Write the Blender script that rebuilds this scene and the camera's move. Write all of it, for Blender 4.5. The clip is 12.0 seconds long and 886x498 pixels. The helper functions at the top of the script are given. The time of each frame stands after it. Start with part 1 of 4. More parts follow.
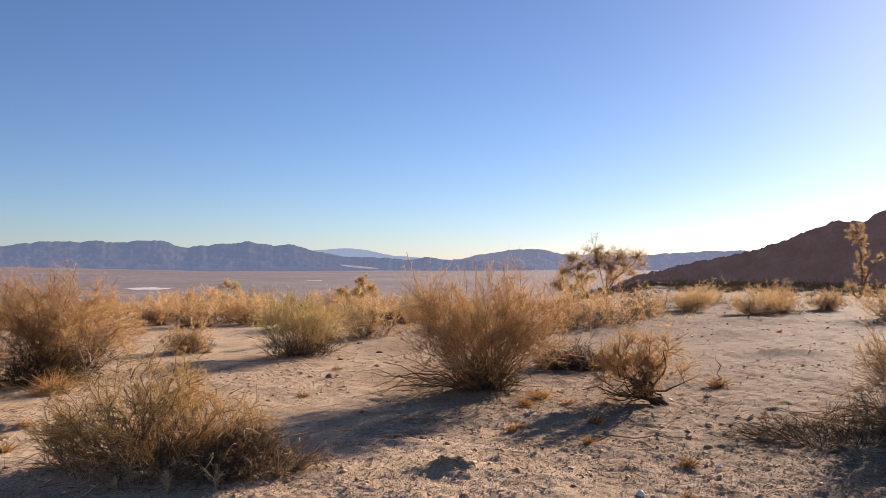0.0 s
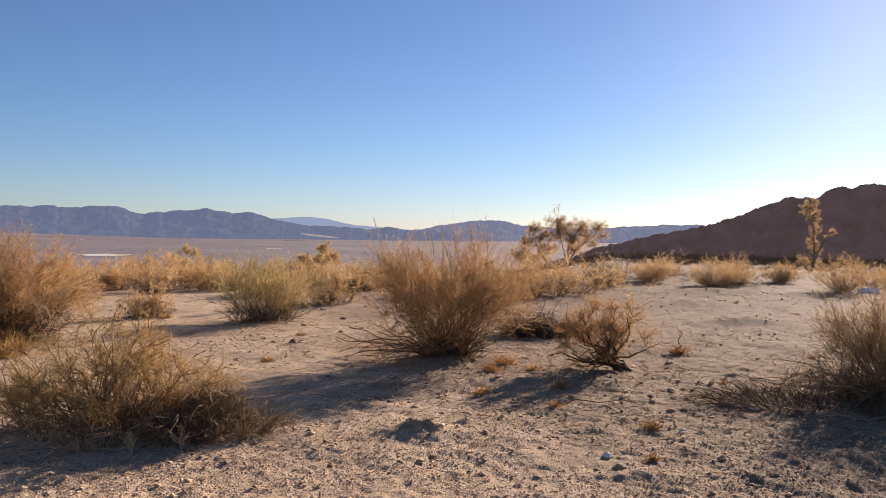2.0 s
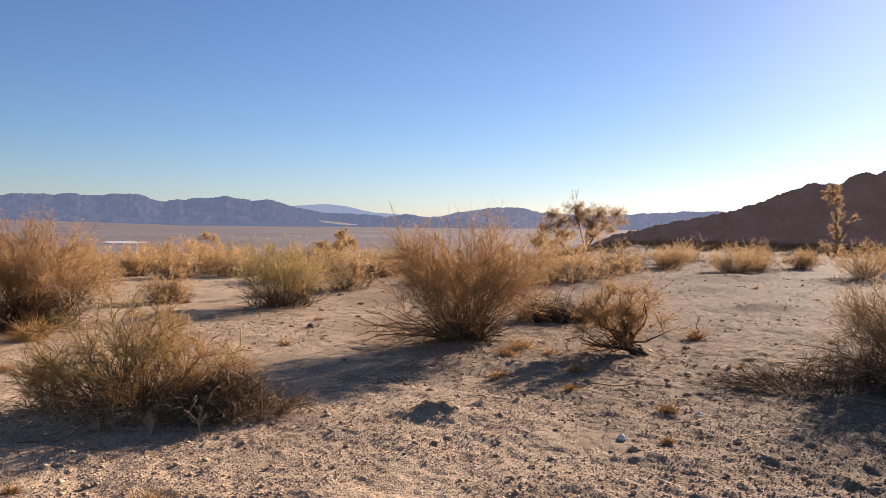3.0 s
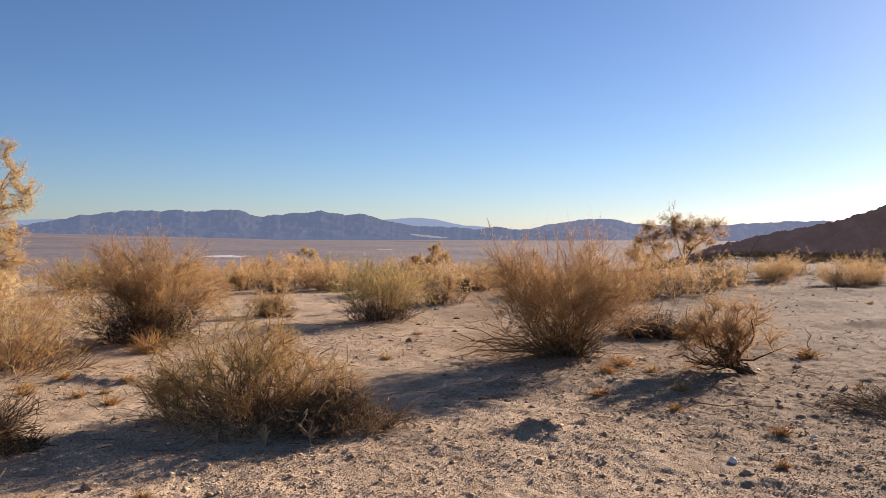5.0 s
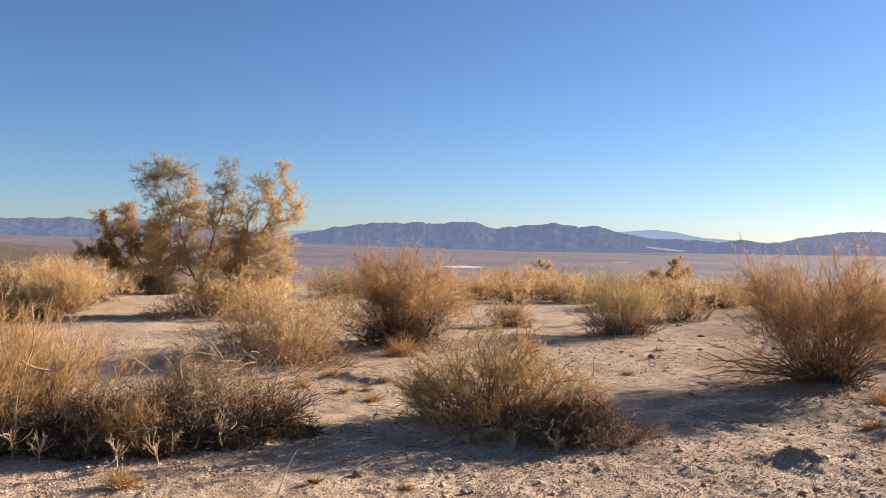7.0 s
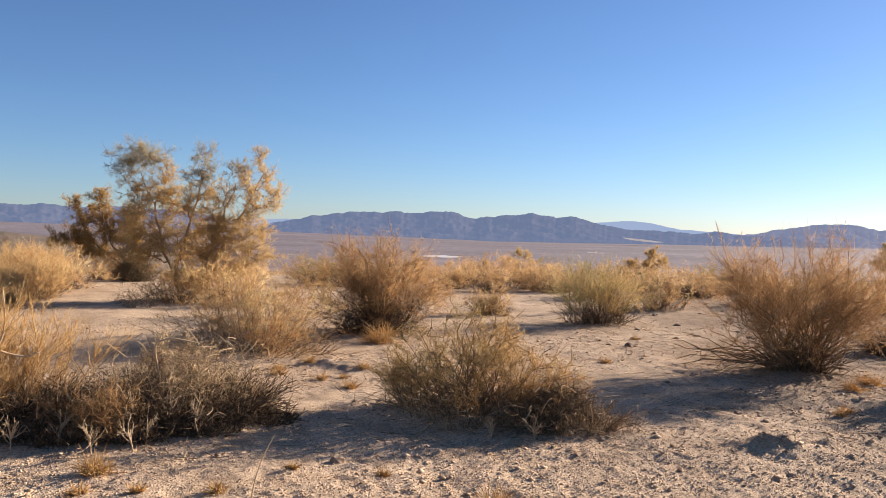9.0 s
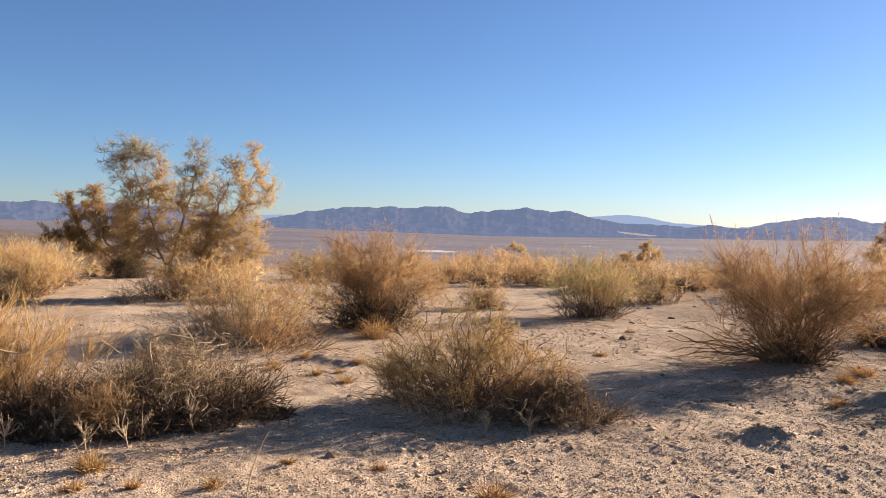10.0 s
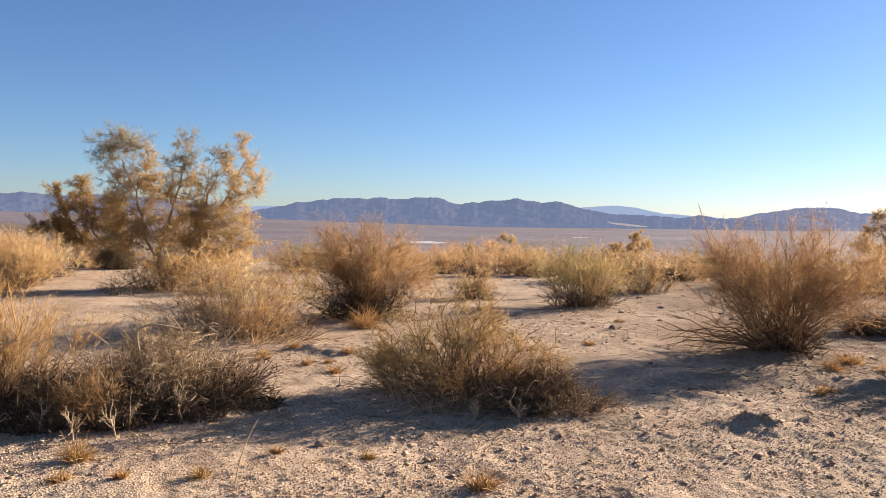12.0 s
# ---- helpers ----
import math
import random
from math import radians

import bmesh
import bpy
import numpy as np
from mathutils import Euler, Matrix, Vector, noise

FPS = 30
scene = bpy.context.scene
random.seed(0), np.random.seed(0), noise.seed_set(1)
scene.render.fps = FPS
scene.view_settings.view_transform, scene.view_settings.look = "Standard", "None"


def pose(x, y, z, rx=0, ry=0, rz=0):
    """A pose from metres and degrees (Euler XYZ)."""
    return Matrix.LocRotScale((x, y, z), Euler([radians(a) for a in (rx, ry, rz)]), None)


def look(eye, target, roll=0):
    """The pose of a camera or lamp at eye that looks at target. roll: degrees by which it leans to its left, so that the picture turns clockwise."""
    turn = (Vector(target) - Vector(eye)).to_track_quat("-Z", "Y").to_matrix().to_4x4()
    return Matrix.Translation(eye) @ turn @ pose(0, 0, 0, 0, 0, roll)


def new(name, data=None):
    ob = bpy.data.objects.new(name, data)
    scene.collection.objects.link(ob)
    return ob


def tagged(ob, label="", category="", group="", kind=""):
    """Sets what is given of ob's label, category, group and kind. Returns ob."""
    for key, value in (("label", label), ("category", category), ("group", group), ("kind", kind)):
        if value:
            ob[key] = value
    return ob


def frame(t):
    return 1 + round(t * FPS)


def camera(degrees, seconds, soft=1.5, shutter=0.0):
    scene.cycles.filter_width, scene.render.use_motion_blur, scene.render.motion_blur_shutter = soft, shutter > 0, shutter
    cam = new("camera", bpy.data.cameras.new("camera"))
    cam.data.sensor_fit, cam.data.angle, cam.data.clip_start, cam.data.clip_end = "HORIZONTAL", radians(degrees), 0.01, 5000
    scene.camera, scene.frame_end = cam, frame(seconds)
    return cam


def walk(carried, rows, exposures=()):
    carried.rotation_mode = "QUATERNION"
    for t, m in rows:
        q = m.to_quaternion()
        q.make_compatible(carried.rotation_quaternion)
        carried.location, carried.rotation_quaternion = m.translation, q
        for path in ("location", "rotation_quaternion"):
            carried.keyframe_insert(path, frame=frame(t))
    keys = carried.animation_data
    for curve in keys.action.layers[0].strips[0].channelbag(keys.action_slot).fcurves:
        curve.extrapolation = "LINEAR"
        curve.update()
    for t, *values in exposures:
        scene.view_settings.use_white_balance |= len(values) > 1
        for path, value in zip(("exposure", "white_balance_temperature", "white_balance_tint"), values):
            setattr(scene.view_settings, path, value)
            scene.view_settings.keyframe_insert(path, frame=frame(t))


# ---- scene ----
cam = camera(59.8, 12.0, soft=0.85)
PATH = [
    (0, (0.012, 0.046, 1.496), (0.011, 2.046, 1.528), 0.2),
    (0.5, (0.013, 0.062, 1.459), (0.131, 2.058, 1.445), 1.1),
    (1, (0.003, 0.11, 1.442), (0.148, 2.104, 1.402), 1.6),
    (1.5, (-0.003, 0.089, 1.443), (0.157, 2.082, 1.396), 1.0),
    (2, (-0.056, 0.09, 1.443), (0.045, 2.087, 1.399), 1.0),
    (2.5, (-0.047, 0.085, 1.415), (-0.012, 2.083, 1.339), 0.9),
    (4.5, (-0.012, 0.065, 1.422), (0.144, 2.057, 1.343), 1.0),
    (5, (-0.118, 0.023, 1.453), (-0.298, 2.014, 1.405), 0.4),
    (5.5, (-0.178, -0.056, 1.468), (-0.74, 1.864, 1.442), 0.2),
    (6, (-0.182, -0.099, 1.498), (-0.905, 1.766, 1.492), 0.4),
    (6.5, (-0.184, -0.127, 1.485), (-0.952, 1.719, 1.48), 0.3),
    (7, (-0.193, -0.106, 1.462), (-0.954, 1.743, 1.439), 0.8),
    (7.5, (-0.203, -0.098, 1.446), (-0.933, 1.763, 1.417), 1.8),
    (9.5, (-0.209, -0.086, 1.437), (-0.909, 1.787, 1.381), 1.0),
    (10, (-0.209, -0.084, 1.433), (-0.903, 1.79, 1.371), 0.9),
    (10.5, (-0.219, -0.088, 1.431), (-0.909, 1.789, 1.359), 0.8),
    (11, (-0.213, -0.089, 1.428), (-0.904, 1.786, 1.354), 0.8),
    (11.5, (-0.204, -0.077, 1.418), (-0.887, 1.801, 1.342), 1.0),
    (12, (-0.199, -0.073, 1.419), (-0.87, 1.809, 1.334), 0.8),
]
walk(cam, [(t, look(eye, target, roll)) for t, eye, target, roll in PATH],
     exposures=[(0.0, 1.34, 7130, 21), (0.6, 1.15, 7100, 20), (1.5, 1.17, 7080, 20), (2.5, 1.29, 7080, 20), (4.6, 1.19, 7100, 20), (5.6, 1.39, 6740, 15), (7.5, 1.5, 6770, 16), (12.0, 1.57, 6850, 16)])

# ---- light ----
SUN_AZ, SUN_EL = radians(36), radians(17.6)
SUN_DIR = Vector((math.sin(SUN_AZ) * math.cos(SUN_EL), math.cos(SUN_AZ) * math.cos(SUN_EL), math.sin(SUN_EL)))
world = bpy.data.worlds.new("desert_sky")
scene.world = world
world.use_nodes = True
sky = world.node_tree.nodes.new("ShaderNodeTexSky")
sky.sky_type, sky.sun_disc = "NISHITA", False
sky.sun_elevation, sky.sun_rotation = SUN_EL, SUN_AZ
sky.altitude, sky.air_density, sky.dust_density, sky.ozone_density = 1200, 1.0, 0.45, 6.3
background = world.node_tree.nodes["Background"]
background.inputs["Strength"].default_value = 0.052
tint = world.node_tree.nodes.new("ShaderNodeMix")
tint.data_type, tint.blend_type = "RGBA", "MULTIPLY"
tint.inputs[0].default_value, tint.inputs[7].default_value = 1.0, (1.0, 0.967, 0.955, 1)
world.node_tree.links.new(sky.outputs["Color"], tint.inputs[6])
world.node_tree.links.new(tint.outputs[2], background.inputs["Color"])
sun = new("sun", bpy.data.lights.new("sun", "SUN"))
sun.data.energy, sun.data.angle, sun.data.color = 5.0, radians(0.53), (1.0, 0.92, 0.795)
sun.matrix_world = look(SUN_DIR * 60, (0, 0, 0))


# ---- number helpers ----
def lattice(ix, iy, seed):
    h = (ix.astype(np.int64) * 374761393 + iy.astype(np.int64) * 668265263 + seed * 974634777) & 0xFFFFFFFF
    h = ((h ^ (h >> 13)) * 1274126177) & 0xFFFFFFFF
    return ((h ^ (h >> 16)) & 0xFFFF) / 65535.0


def vnoise(x, y, seed=0):
    """Smooth value noise in -1..1 on numpy arrays."""
    x, y = np.asarray(x, float), np.asarray(y, float)
    ix, iy = np.floor(x), np.floor(y)
    fx, fy = x - ix, y - iy
    fx, fy = fx * fx * (3 - 2 * fx), fy * fy * (3 - 2 * fy)
    a, b = lattice(ix, iy, seed), lattice(ix + 1, iy, seed)
    c, d = lattice(ix, iy + 1, seed), lattice(ix + 1, iy + 1, seed)
    return 2 * ((a * (1 - fx) + b * fx) * (1 - fy) + (c * (1 - fx) + d * fx) * fy) - 1


def fbm(x, y, octaves=4, seed=0):
    total, amp = 0.0, 0.5
    for k in range(octaves):
        total = total + amp * vnoise(x * 2 ** k + 17.3 * k, y * 2 ** k - 9.1 * k, seed + k)
        amp *= 0.5
    return total


def smooth(a, b, v):
    s = np.clip((v - a) / (b - a), 0, 1)
    return s * s * (3 - 2 * s)


def unit(v):
    return v / np.maximum(np.linalg.norm(v, axis=-1, keepdims=True), 1e-9)


def mesh(name, verts, quads=None, tris=None, material=None, shade=False):
    """A mesh from vertex and face arrays."""
    me = bpy.data.meshes.new(name)
    verts = np.asarray(verts, np.float32).reshape(-1, 3)
    quads = np.zeros((0, 4), np.int32) if quads is None else np.asarray(quads, np.int32).reshape(-1, 4)
    tris = np.zeros((0, 3), np.int32) if tris is None else np.asarray(tris, np.int32).reshape(-1, 3)
    loops = np.concatenate([quads.ravel(), tris.ravel()])
    starts = np.concatenate([np.arange(len(quads)) * 4, len(quads) * 4 + np.arange(len(tris)) * 3])
    me.vertices.add(len(verts))
    me.vertices.foreach_set("co", verts.ravel())
    me.loops.add(len(loops))
    me.loops.foreach_set("vertex_index", loops.astype(np.int32))
    me.polygons.add(len(starts))
    me.polygons.foreach_set("loop_start", starts.astype(np.int32))
    if shade:
        me.polygons.foreach_set("use_smooth", np.ones(len(starts), bool))
    me.update(calc_edges=True)
    me.validate()
    if material:
        me.materials.append(material)
    return me


def part(name, me, parent, label="", kind=""):
    """Links a mesh as one part under a thing or a part."""
    ob = new(name, me)
    ob.parent = parent
    return tagged(ob, label=label, kind=kind)


def thing(name, x, y, z, label, category, group="", yaw=0.0, kind=""):
    root = new(name)
    root.empty_display_size = 0.1
    root.matrix_basis = pose(x, y, z, 0, 0, yaw)
    return tagged(root, label, category, group, kind)


# ---- materials ----
def material(name):
    m = bpy.data.materials.new(name)
    m.use_nodes = True
    nt = m.node_tree
    return m, nt, nt.nodes["Principled BSDF"], nt.nodes["Material Output"]


def node(nt, kind, **values):
    n = nt.nodes.new(kind)
    for key, value in values.items():
        n.inputs[key.replace("_", " ")].default_value = value
    return n


def ramp(nt, source, stops):
    r = nt.nodes.new("ShaderNodeValToRGB")
    while len(r.color_ramp.elements) < len(stops):
        r.color_ramp.elements.new(0.5)
    for e, (p, c) in zip(r.color_ramp.elements, stops):
        e.position, e.color = p, (*c, 1)
    nt.links.new(source, r.inputs[0])
    return r.outputs[0]


def blend(nt, factor, a, b, mode="MIX"):
    n = nt.nodes.new("ShaderNodeMix")
    n.data_type, n.blend_type = "RGBA", mode
    for socket, value in ((n.inputs[0], factor), (n.inputs[6], a), (n.inputs[7], b)):
        if hasattr(value, "links"):
            nt.links.new(value, socket)
        else:
            socket.default_value = (*value, 1) if isinstance(value, tuple) else value
    return n.outputs[2]


def coords(nt, scale=(1, 1, 1), which="Object"):
    c, mp = nt.nodes.new("ShaderNodeTexCoord"), nt.nodes.new("ShaderNodeMapping")
    mp.inputs["Scale"].default_value = scale
    nt.links.new(c.outputs[which], mp.inputs["Vector"])
    return mp.outputs[0]


def noise_tex(nt, vec, scale, detail=4.0, rough=0.55):
    n = node(nt, "ShaderNodeTexNoise", Scale=scale, Detail=detail, Roughness=rough)
    nt.links.new(vec, n.inputs["Vector"])
    return n.outputs["Fac"]


def relief(nt, height, strength, distance, normal=None):
    b = node(nt, "ShaderNodeBump", Strength=strength, Distance=distance)
    nt.links.new(height, b.inputs["Height"])
    if normal:
        nt.links.new(normal, b.inputs["Normal"])
    return b.outputs[0]


def sand_material():
    m, nt, bsdf, _ = material("gravelly_sand")
    v = coords(nt)
    patches = ramp(nt, noise_tex(nt, v, 0.6, 5), [(0.3, (0.455, 0.328, 0.219)), (0.5, (0.565, 0.414, 0.281)), (0.72, (0.655, 0.49, 0.338))])
    axis = nt.nodes.new("ShaderNodeSeparateXYZ")
    nt.links.new(v, axis.inputs[0])
    wander = node(nt, "ShaderNodeMath")
    wander.operation = "MULTIPLY_ADD"
    nt.links.new(noise_tex(nt, v, 0.7, 4), wander.inputs[0])
    wander.inputs[1].default_value = 4.0
    reach = node(nt, "ShaderNodeMath")
    reach.operation = "MULTIPLY_ADD"
    nt.links.new(axis.outputs[1], reach.inputs[0])
    reach.inputs[1].default_value = 0.3
    nt.links.new(axis.outputs[0], reach.inputs[2])
    nt.links.new(reach.outputs[0], wander.inputs[2])
    spread = node(nt, "ShaderNodeMapRange")
    spread.inputs["From Min"].default_value, spread.inputs["From Max"].default_value = 3.2, 6.2
    nt.links.new(wander.outputs[0], spread.inputs["Value"])
    gravelly = ramp(nt, noise_tex(nt, v, 5, 5, 0.6), [(0.3, (0.255, 0.174, 0.112)), (0.6, (0.344, 0.242, 0.159))])
    patches = blend(nt, spread.outputs[0], patches, gravelly)
    stony = node(nt, "ShaderNodeMapRange")
    stony.inputs["From Min"].default_value, stony.inputs["From Max"].default_value = 7.0, 13.0
    nt.links.new(wander.outputs[0], stony.inputs["Value"])
    pavement = ramp(nt, noise_tex(nt, v, 3, 6, 0.65), [(0.3, (0.171, 0.113, 0.0736)), (0.65, (0.26, 0.176, 0.117))])
    patches = blend(nt, stony.outputs[0], patches, pavement)
    grain = ramp(nt, noise_tex(nt, v, 55, 5, 0.7), [(0.3, (0.62, 0.57, 0.53)), (0.46, (0.94, 0.93, 0.92)), (0.7, (1.0, 1.0, 1.0))])
    mottle = ramp(nt, noise_tex(nt, v, 2.7, 7, 0.65), [(0.36, (0.66, 0.62, 0.58)), (0.52, (1, 1, 1))])
    colour = blend(nt, 0.6, blend(nt, 0.75, patches, mottle, "MULTIPLY"), grain, "MULTIPLY")
    vor = node(nt, "ShaderNodeTexVoronoi", Scale=85)
    nt.links.new(v, vor.inputs["Vector"])
    speck = ramp(nt, vor.outputs["Color"], [(0.15, (0.52, 0.49, 0.46)), (0.4, (0.85, 0.83, 0.81)), (0.7, (1, 1, 1)), (0.9, (1.35, 1.33, 1.3))])
    colour = blend(nt, 0.8, colour, speck, "MULTIPLY")
    nt.links.new(colour, bsdf.inputs["Base Color"])
    bsdf.inputs["Roughness"].default_value = 0.95
    bsdf.inputs["Diffuse Roughness"].default_value = 0.15
    bsdf.inputs["Specular IOR Level"].default_value = 0.1
    n1 = relief(nt, noise_tex(nt, v, 13, 5, 0.6), 0.44, 0.035)
    n2 = relief(nt, noise_tex(nt, v, 42, 5, 0.72), 0.52, 0.018, n1)
    dome = node(nt, "ShaderNodeMath")
    dome.operation = "SUBTRACT"
    dome.inputs[0].default_value = 1.0
    nt.links.new(vor.outputs["Distance"], dome.inputs[1])
    n3 = relief(nt, dome.outputs[0], 0.6, 0.01, n2)
    nt.links.new(n3, bsdf.inputs["Normal"])
    return m


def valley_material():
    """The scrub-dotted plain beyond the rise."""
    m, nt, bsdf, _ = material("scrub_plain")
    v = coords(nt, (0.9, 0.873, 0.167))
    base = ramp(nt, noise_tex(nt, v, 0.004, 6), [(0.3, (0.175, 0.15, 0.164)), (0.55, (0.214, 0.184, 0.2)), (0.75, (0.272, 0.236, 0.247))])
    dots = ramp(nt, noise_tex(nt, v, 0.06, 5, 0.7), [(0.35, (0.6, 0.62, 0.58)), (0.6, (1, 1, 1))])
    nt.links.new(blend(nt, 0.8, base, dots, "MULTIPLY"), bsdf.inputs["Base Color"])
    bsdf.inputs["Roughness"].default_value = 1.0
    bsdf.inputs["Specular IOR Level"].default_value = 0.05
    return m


def plant_material(name, dark, mid, light, translucent=0.0, patch=None, patch_scale=2.2):
    """Twigs and dry leaves: each one its own tint, with patches over the plant."""
    m, nt, bsdf, out = material(name)
    geo = nt.nodes.new("ShaderNodeNewGeometry")
    colour = ramp(nt, geo.outputs["Random Per Island"], [(0.0, dark), (0.5, mid), (1.0, light)])
    v = coords(nt)
    if patch:
        mask = ramp(nt, noise_tex(nt, v, patch_scale, 2), [(0.42, (0, 0, 0)), (0.6, (1, 1, 1))])
        tint = blend(nt, geo.outputs["Random Per Island"], tuple(c * 0.6 for c in patch), patch)
        colour = blend(nt, mask, colour, tint)
    fine = ramp(nt, noise_tex(nt, v, 60, 3), [(0.3, (0.65, 0.65, 0.65)), (0.7, (1, 1, 1))])
    colour = blend(nt, 0.35, colour, fine, "MULTIPLY")
    nt.links.new(colour, bsdf.inputs["Base Color"])
    bsdf.inputs["Roughness"].default_value = 0.65 if translucent else 0.9
    bsdf.inputs["Specular IOR Level"].default_value = 0.25 if translucent else 0.08
    if translucent:
        tr = nt.nodes.new("ShaderNodeBsdfTranslucent")
        nt.links.new(colour, tr.inputs["Color"])
        mix = node(nt, "ShaderNodeMixShader", Fac=translucent)
        nt.links.new(bsdf.outputs[0], mix.inputs[1])
        nt.links.new(tr.outputs[0], mix.inputs[2])
        nt.links.new(mix.outputs[0], out.inputs["Surface"])
    return m


def rock_material(name, dark, light, scale, bump=0.5, depth=0.02):
    m, nt, bsdf, _ = material(name)
    v = coords(nt)
    c = ramp(nt, noise_tex(nt, v, scale, 6, 0.6), [(0.3, dark), (0.7, light)])
    info = nt.nodes.new("ShaderNodeObjectInfo")
    tone = ramp(nt, info.outputs["Random"], [(0, (0.7, 0.68, 0.66)), (1, (1, 1, 1))])
    nt.links.new(blend(nt, 1.0, c, tone, "MULTIPLY"), bsdf.inputs["Base Color"])
    bsdf.inputs["Roughness"].default_value = 0.9
    nt.links.new(relief(nt, noise_tex(nt, v, scale * 3, 5), bump, depth), bsdf.inputs["Normal"])
    return m


def gravel_material():
    m, nt, bsdf, _ = material("gravel")
    geo = nt.nodes.new("ShaderNodeNewGeometry")
    c = ramp(nt, geo.outputs["Random Per Island"], [(0.0, (0.3, 0.203, 0.133)), (0.35, (0.42, 0.288, 0.186)), (0.8, (0.54, 0.383, 0.252)), (1.0, (0.68, 0.51, 0.354))])
    fine = ramp(nt, noise_tex(nt, coords(nt), 90, 3), [(0.3, (0.7, 0.7, 0.7)), (0.7, (1, 1, 1))])
    nt.links.new(blend(nt, 0.8, c, fine, "MULTIPLY"), bsdf.inputs["Base Color"])
    bsdf.inputs["Roughness"].default_value = 0.85
    return m


def crumb_material():
    """Crumbs of the ground itself: the sand's own colour, lump by lump."""
    m, nt, bsdf, _ = material("sand_crumbs")
    geo = nt.nodes.new("ShaderNodeNewGeometry")
    c = ramp(nt, geo.outputs["Random Per Island"], [(0.0, (0.29, 0.197, 0.127)), (0.4, (0.425, 0.299, 0.195)), (0.85, (0.541, 0.39, 0.258)), (1.0, (0.657, 0.488, 0.333))])
    fine = ramp(nt, noise_tex(nt, coords(nt), 120, 3), [(0.3, (0.7, 0.7, 0.7)), (0.7, (1, 1, 1))])
    nt.links.new(blend(nt, 0.7, c, fine, "MULTIPLY"), bsdf.inputs["Base Color"])
    bsdf.inputs["Roughness"].default_value = 0.95
    bsdf.inputs["Specular IOR Level"].default_value = 0.1
    return m


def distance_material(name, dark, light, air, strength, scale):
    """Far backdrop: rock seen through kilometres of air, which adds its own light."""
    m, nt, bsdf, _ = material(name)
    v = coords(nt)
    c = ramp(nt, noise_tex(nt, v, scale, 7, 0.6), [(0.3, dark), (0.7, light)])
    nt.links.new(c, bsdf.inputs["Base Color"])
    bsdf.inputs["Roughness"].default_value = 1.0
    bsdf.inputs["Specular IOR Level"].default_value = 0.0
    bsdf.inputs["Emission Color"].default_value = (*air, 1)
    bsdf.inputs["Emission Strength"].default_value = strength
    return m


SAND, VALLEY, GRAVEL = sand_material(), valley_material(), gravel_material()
CRUMB = crumb_material()
STONE = rock_material("desert_stone", (0.28, 0.182, 0.114), (0.44, 0.3, 0.191), 14, 0.6, 0.01)
CLOD = rock_material("brown_clod", (0.15, 0.0869, 0.055), (0.28, 0.174, 0.11), 12, 0.7, 0.01)
PALE_STONE = rock_material("pale_stone", (0.78, 0.76, 0.73), (0.9, 0.89, 0.87), 6)
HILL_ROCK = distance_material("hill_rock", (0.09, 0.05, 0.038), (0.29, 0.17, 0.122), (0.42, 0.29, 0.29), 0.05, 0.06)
SCRUB_SLOPE = rock_material("scrub_slope", (0.085, 0.0574, 0.033), (0.17, 0.114, 0.0676), 0.15, 0.3, 0.2)
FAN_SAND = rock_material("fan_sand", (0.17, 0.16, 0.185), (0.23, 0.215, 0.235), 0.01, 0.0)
PLAYA = rock_material("playa_salt", (0.52, 0.5, 0.5), (0.64, 0.62, 0.62), 0.02, 0.0)
BARK_DARK = plant_material("dark_bark", (0.14, 0.0869, 0.0499), (0.24, 0.152, 0.0881), (0.36, 0.234, 0.14))
BARK_GREY = plant_material("grey_bark", (0.13, 0.0913, 0.0625), (0.24, 0.174, 0.118), (0.42, 0.313, 0.213))
DEAD_TWIG = plant_material("dead_twigs", (0.0948, 0.0612, 0.0356), (0.31, 0.211, 0.119), (0.723, 0.506, 0.287))
STUMP_WOOD = plant_material("stump_wood", (0.05, 0.0331, 0.0205), (0.075, 0.0487, 0.0309), (0.1, 0.0679, 0.0426))
BROWN = plant_material("brown_dry_twigs", (0.179, 0.116, 0.0576), (0.441, 0.293, 0.156), (0.735, 0.519, 0.292), 0.55)
DARK_SCRUB = plant_material("dark_scrub", (0.09, 0.0626, 0.0352), (0.15, 0.106, 0.0588), (0.22, 0.157, 0.0881))
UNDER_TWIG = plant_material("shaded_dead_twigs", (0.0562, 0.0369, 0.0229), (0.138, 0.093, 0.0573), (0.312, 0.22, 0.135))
BARK_WARM = plant_material("warm_bark", (0.225, 0.143, 0.0823), (0.375, 0.252, 0.151), (0.525, 0.368, 0.227))
BROOM = plant_material("green_broom_twigs", (0.13, 0.109, 0.0441), (0.27, 0.226, 0.0956), (0.5, 0.374, 0.176), 0.55, (0.55, 0.348, 0.147), 1.3)
GREY_GREEN = plant_material("grey_green_twigs", (0.181, 0.164, 0.111), (0.39, 0.361, 0.26), (0.598, 0.551, 0.409), 0.6, (0.453, 0.337, 0.173), 0.9)
ORANGE = plant_material("orange_dry_twigs", (0.209, 0.119, 0.054), (0.563, 0.346, 0.167), (0.823, 0.607, 0.322), 0.64, (0.629, 0.38, 0.18), 3.0)
TAN = plant_material("tan_dry_twigs", (0.206, 0.124, 0.058), (0.523, 0.335, 0.167), (0.74, 0.572, 0.324), 0.64, (0.493, 0.289, 0.134), 2.6)
PALE_TAN = plant_material("pale_tan_twigs", (0.303, 0.188, 0.083), (0.773, 0.504, 0.239), (0.882, 0.814, 0.466), 0.64, (0.728, 0.434, 0.192), 2.6)
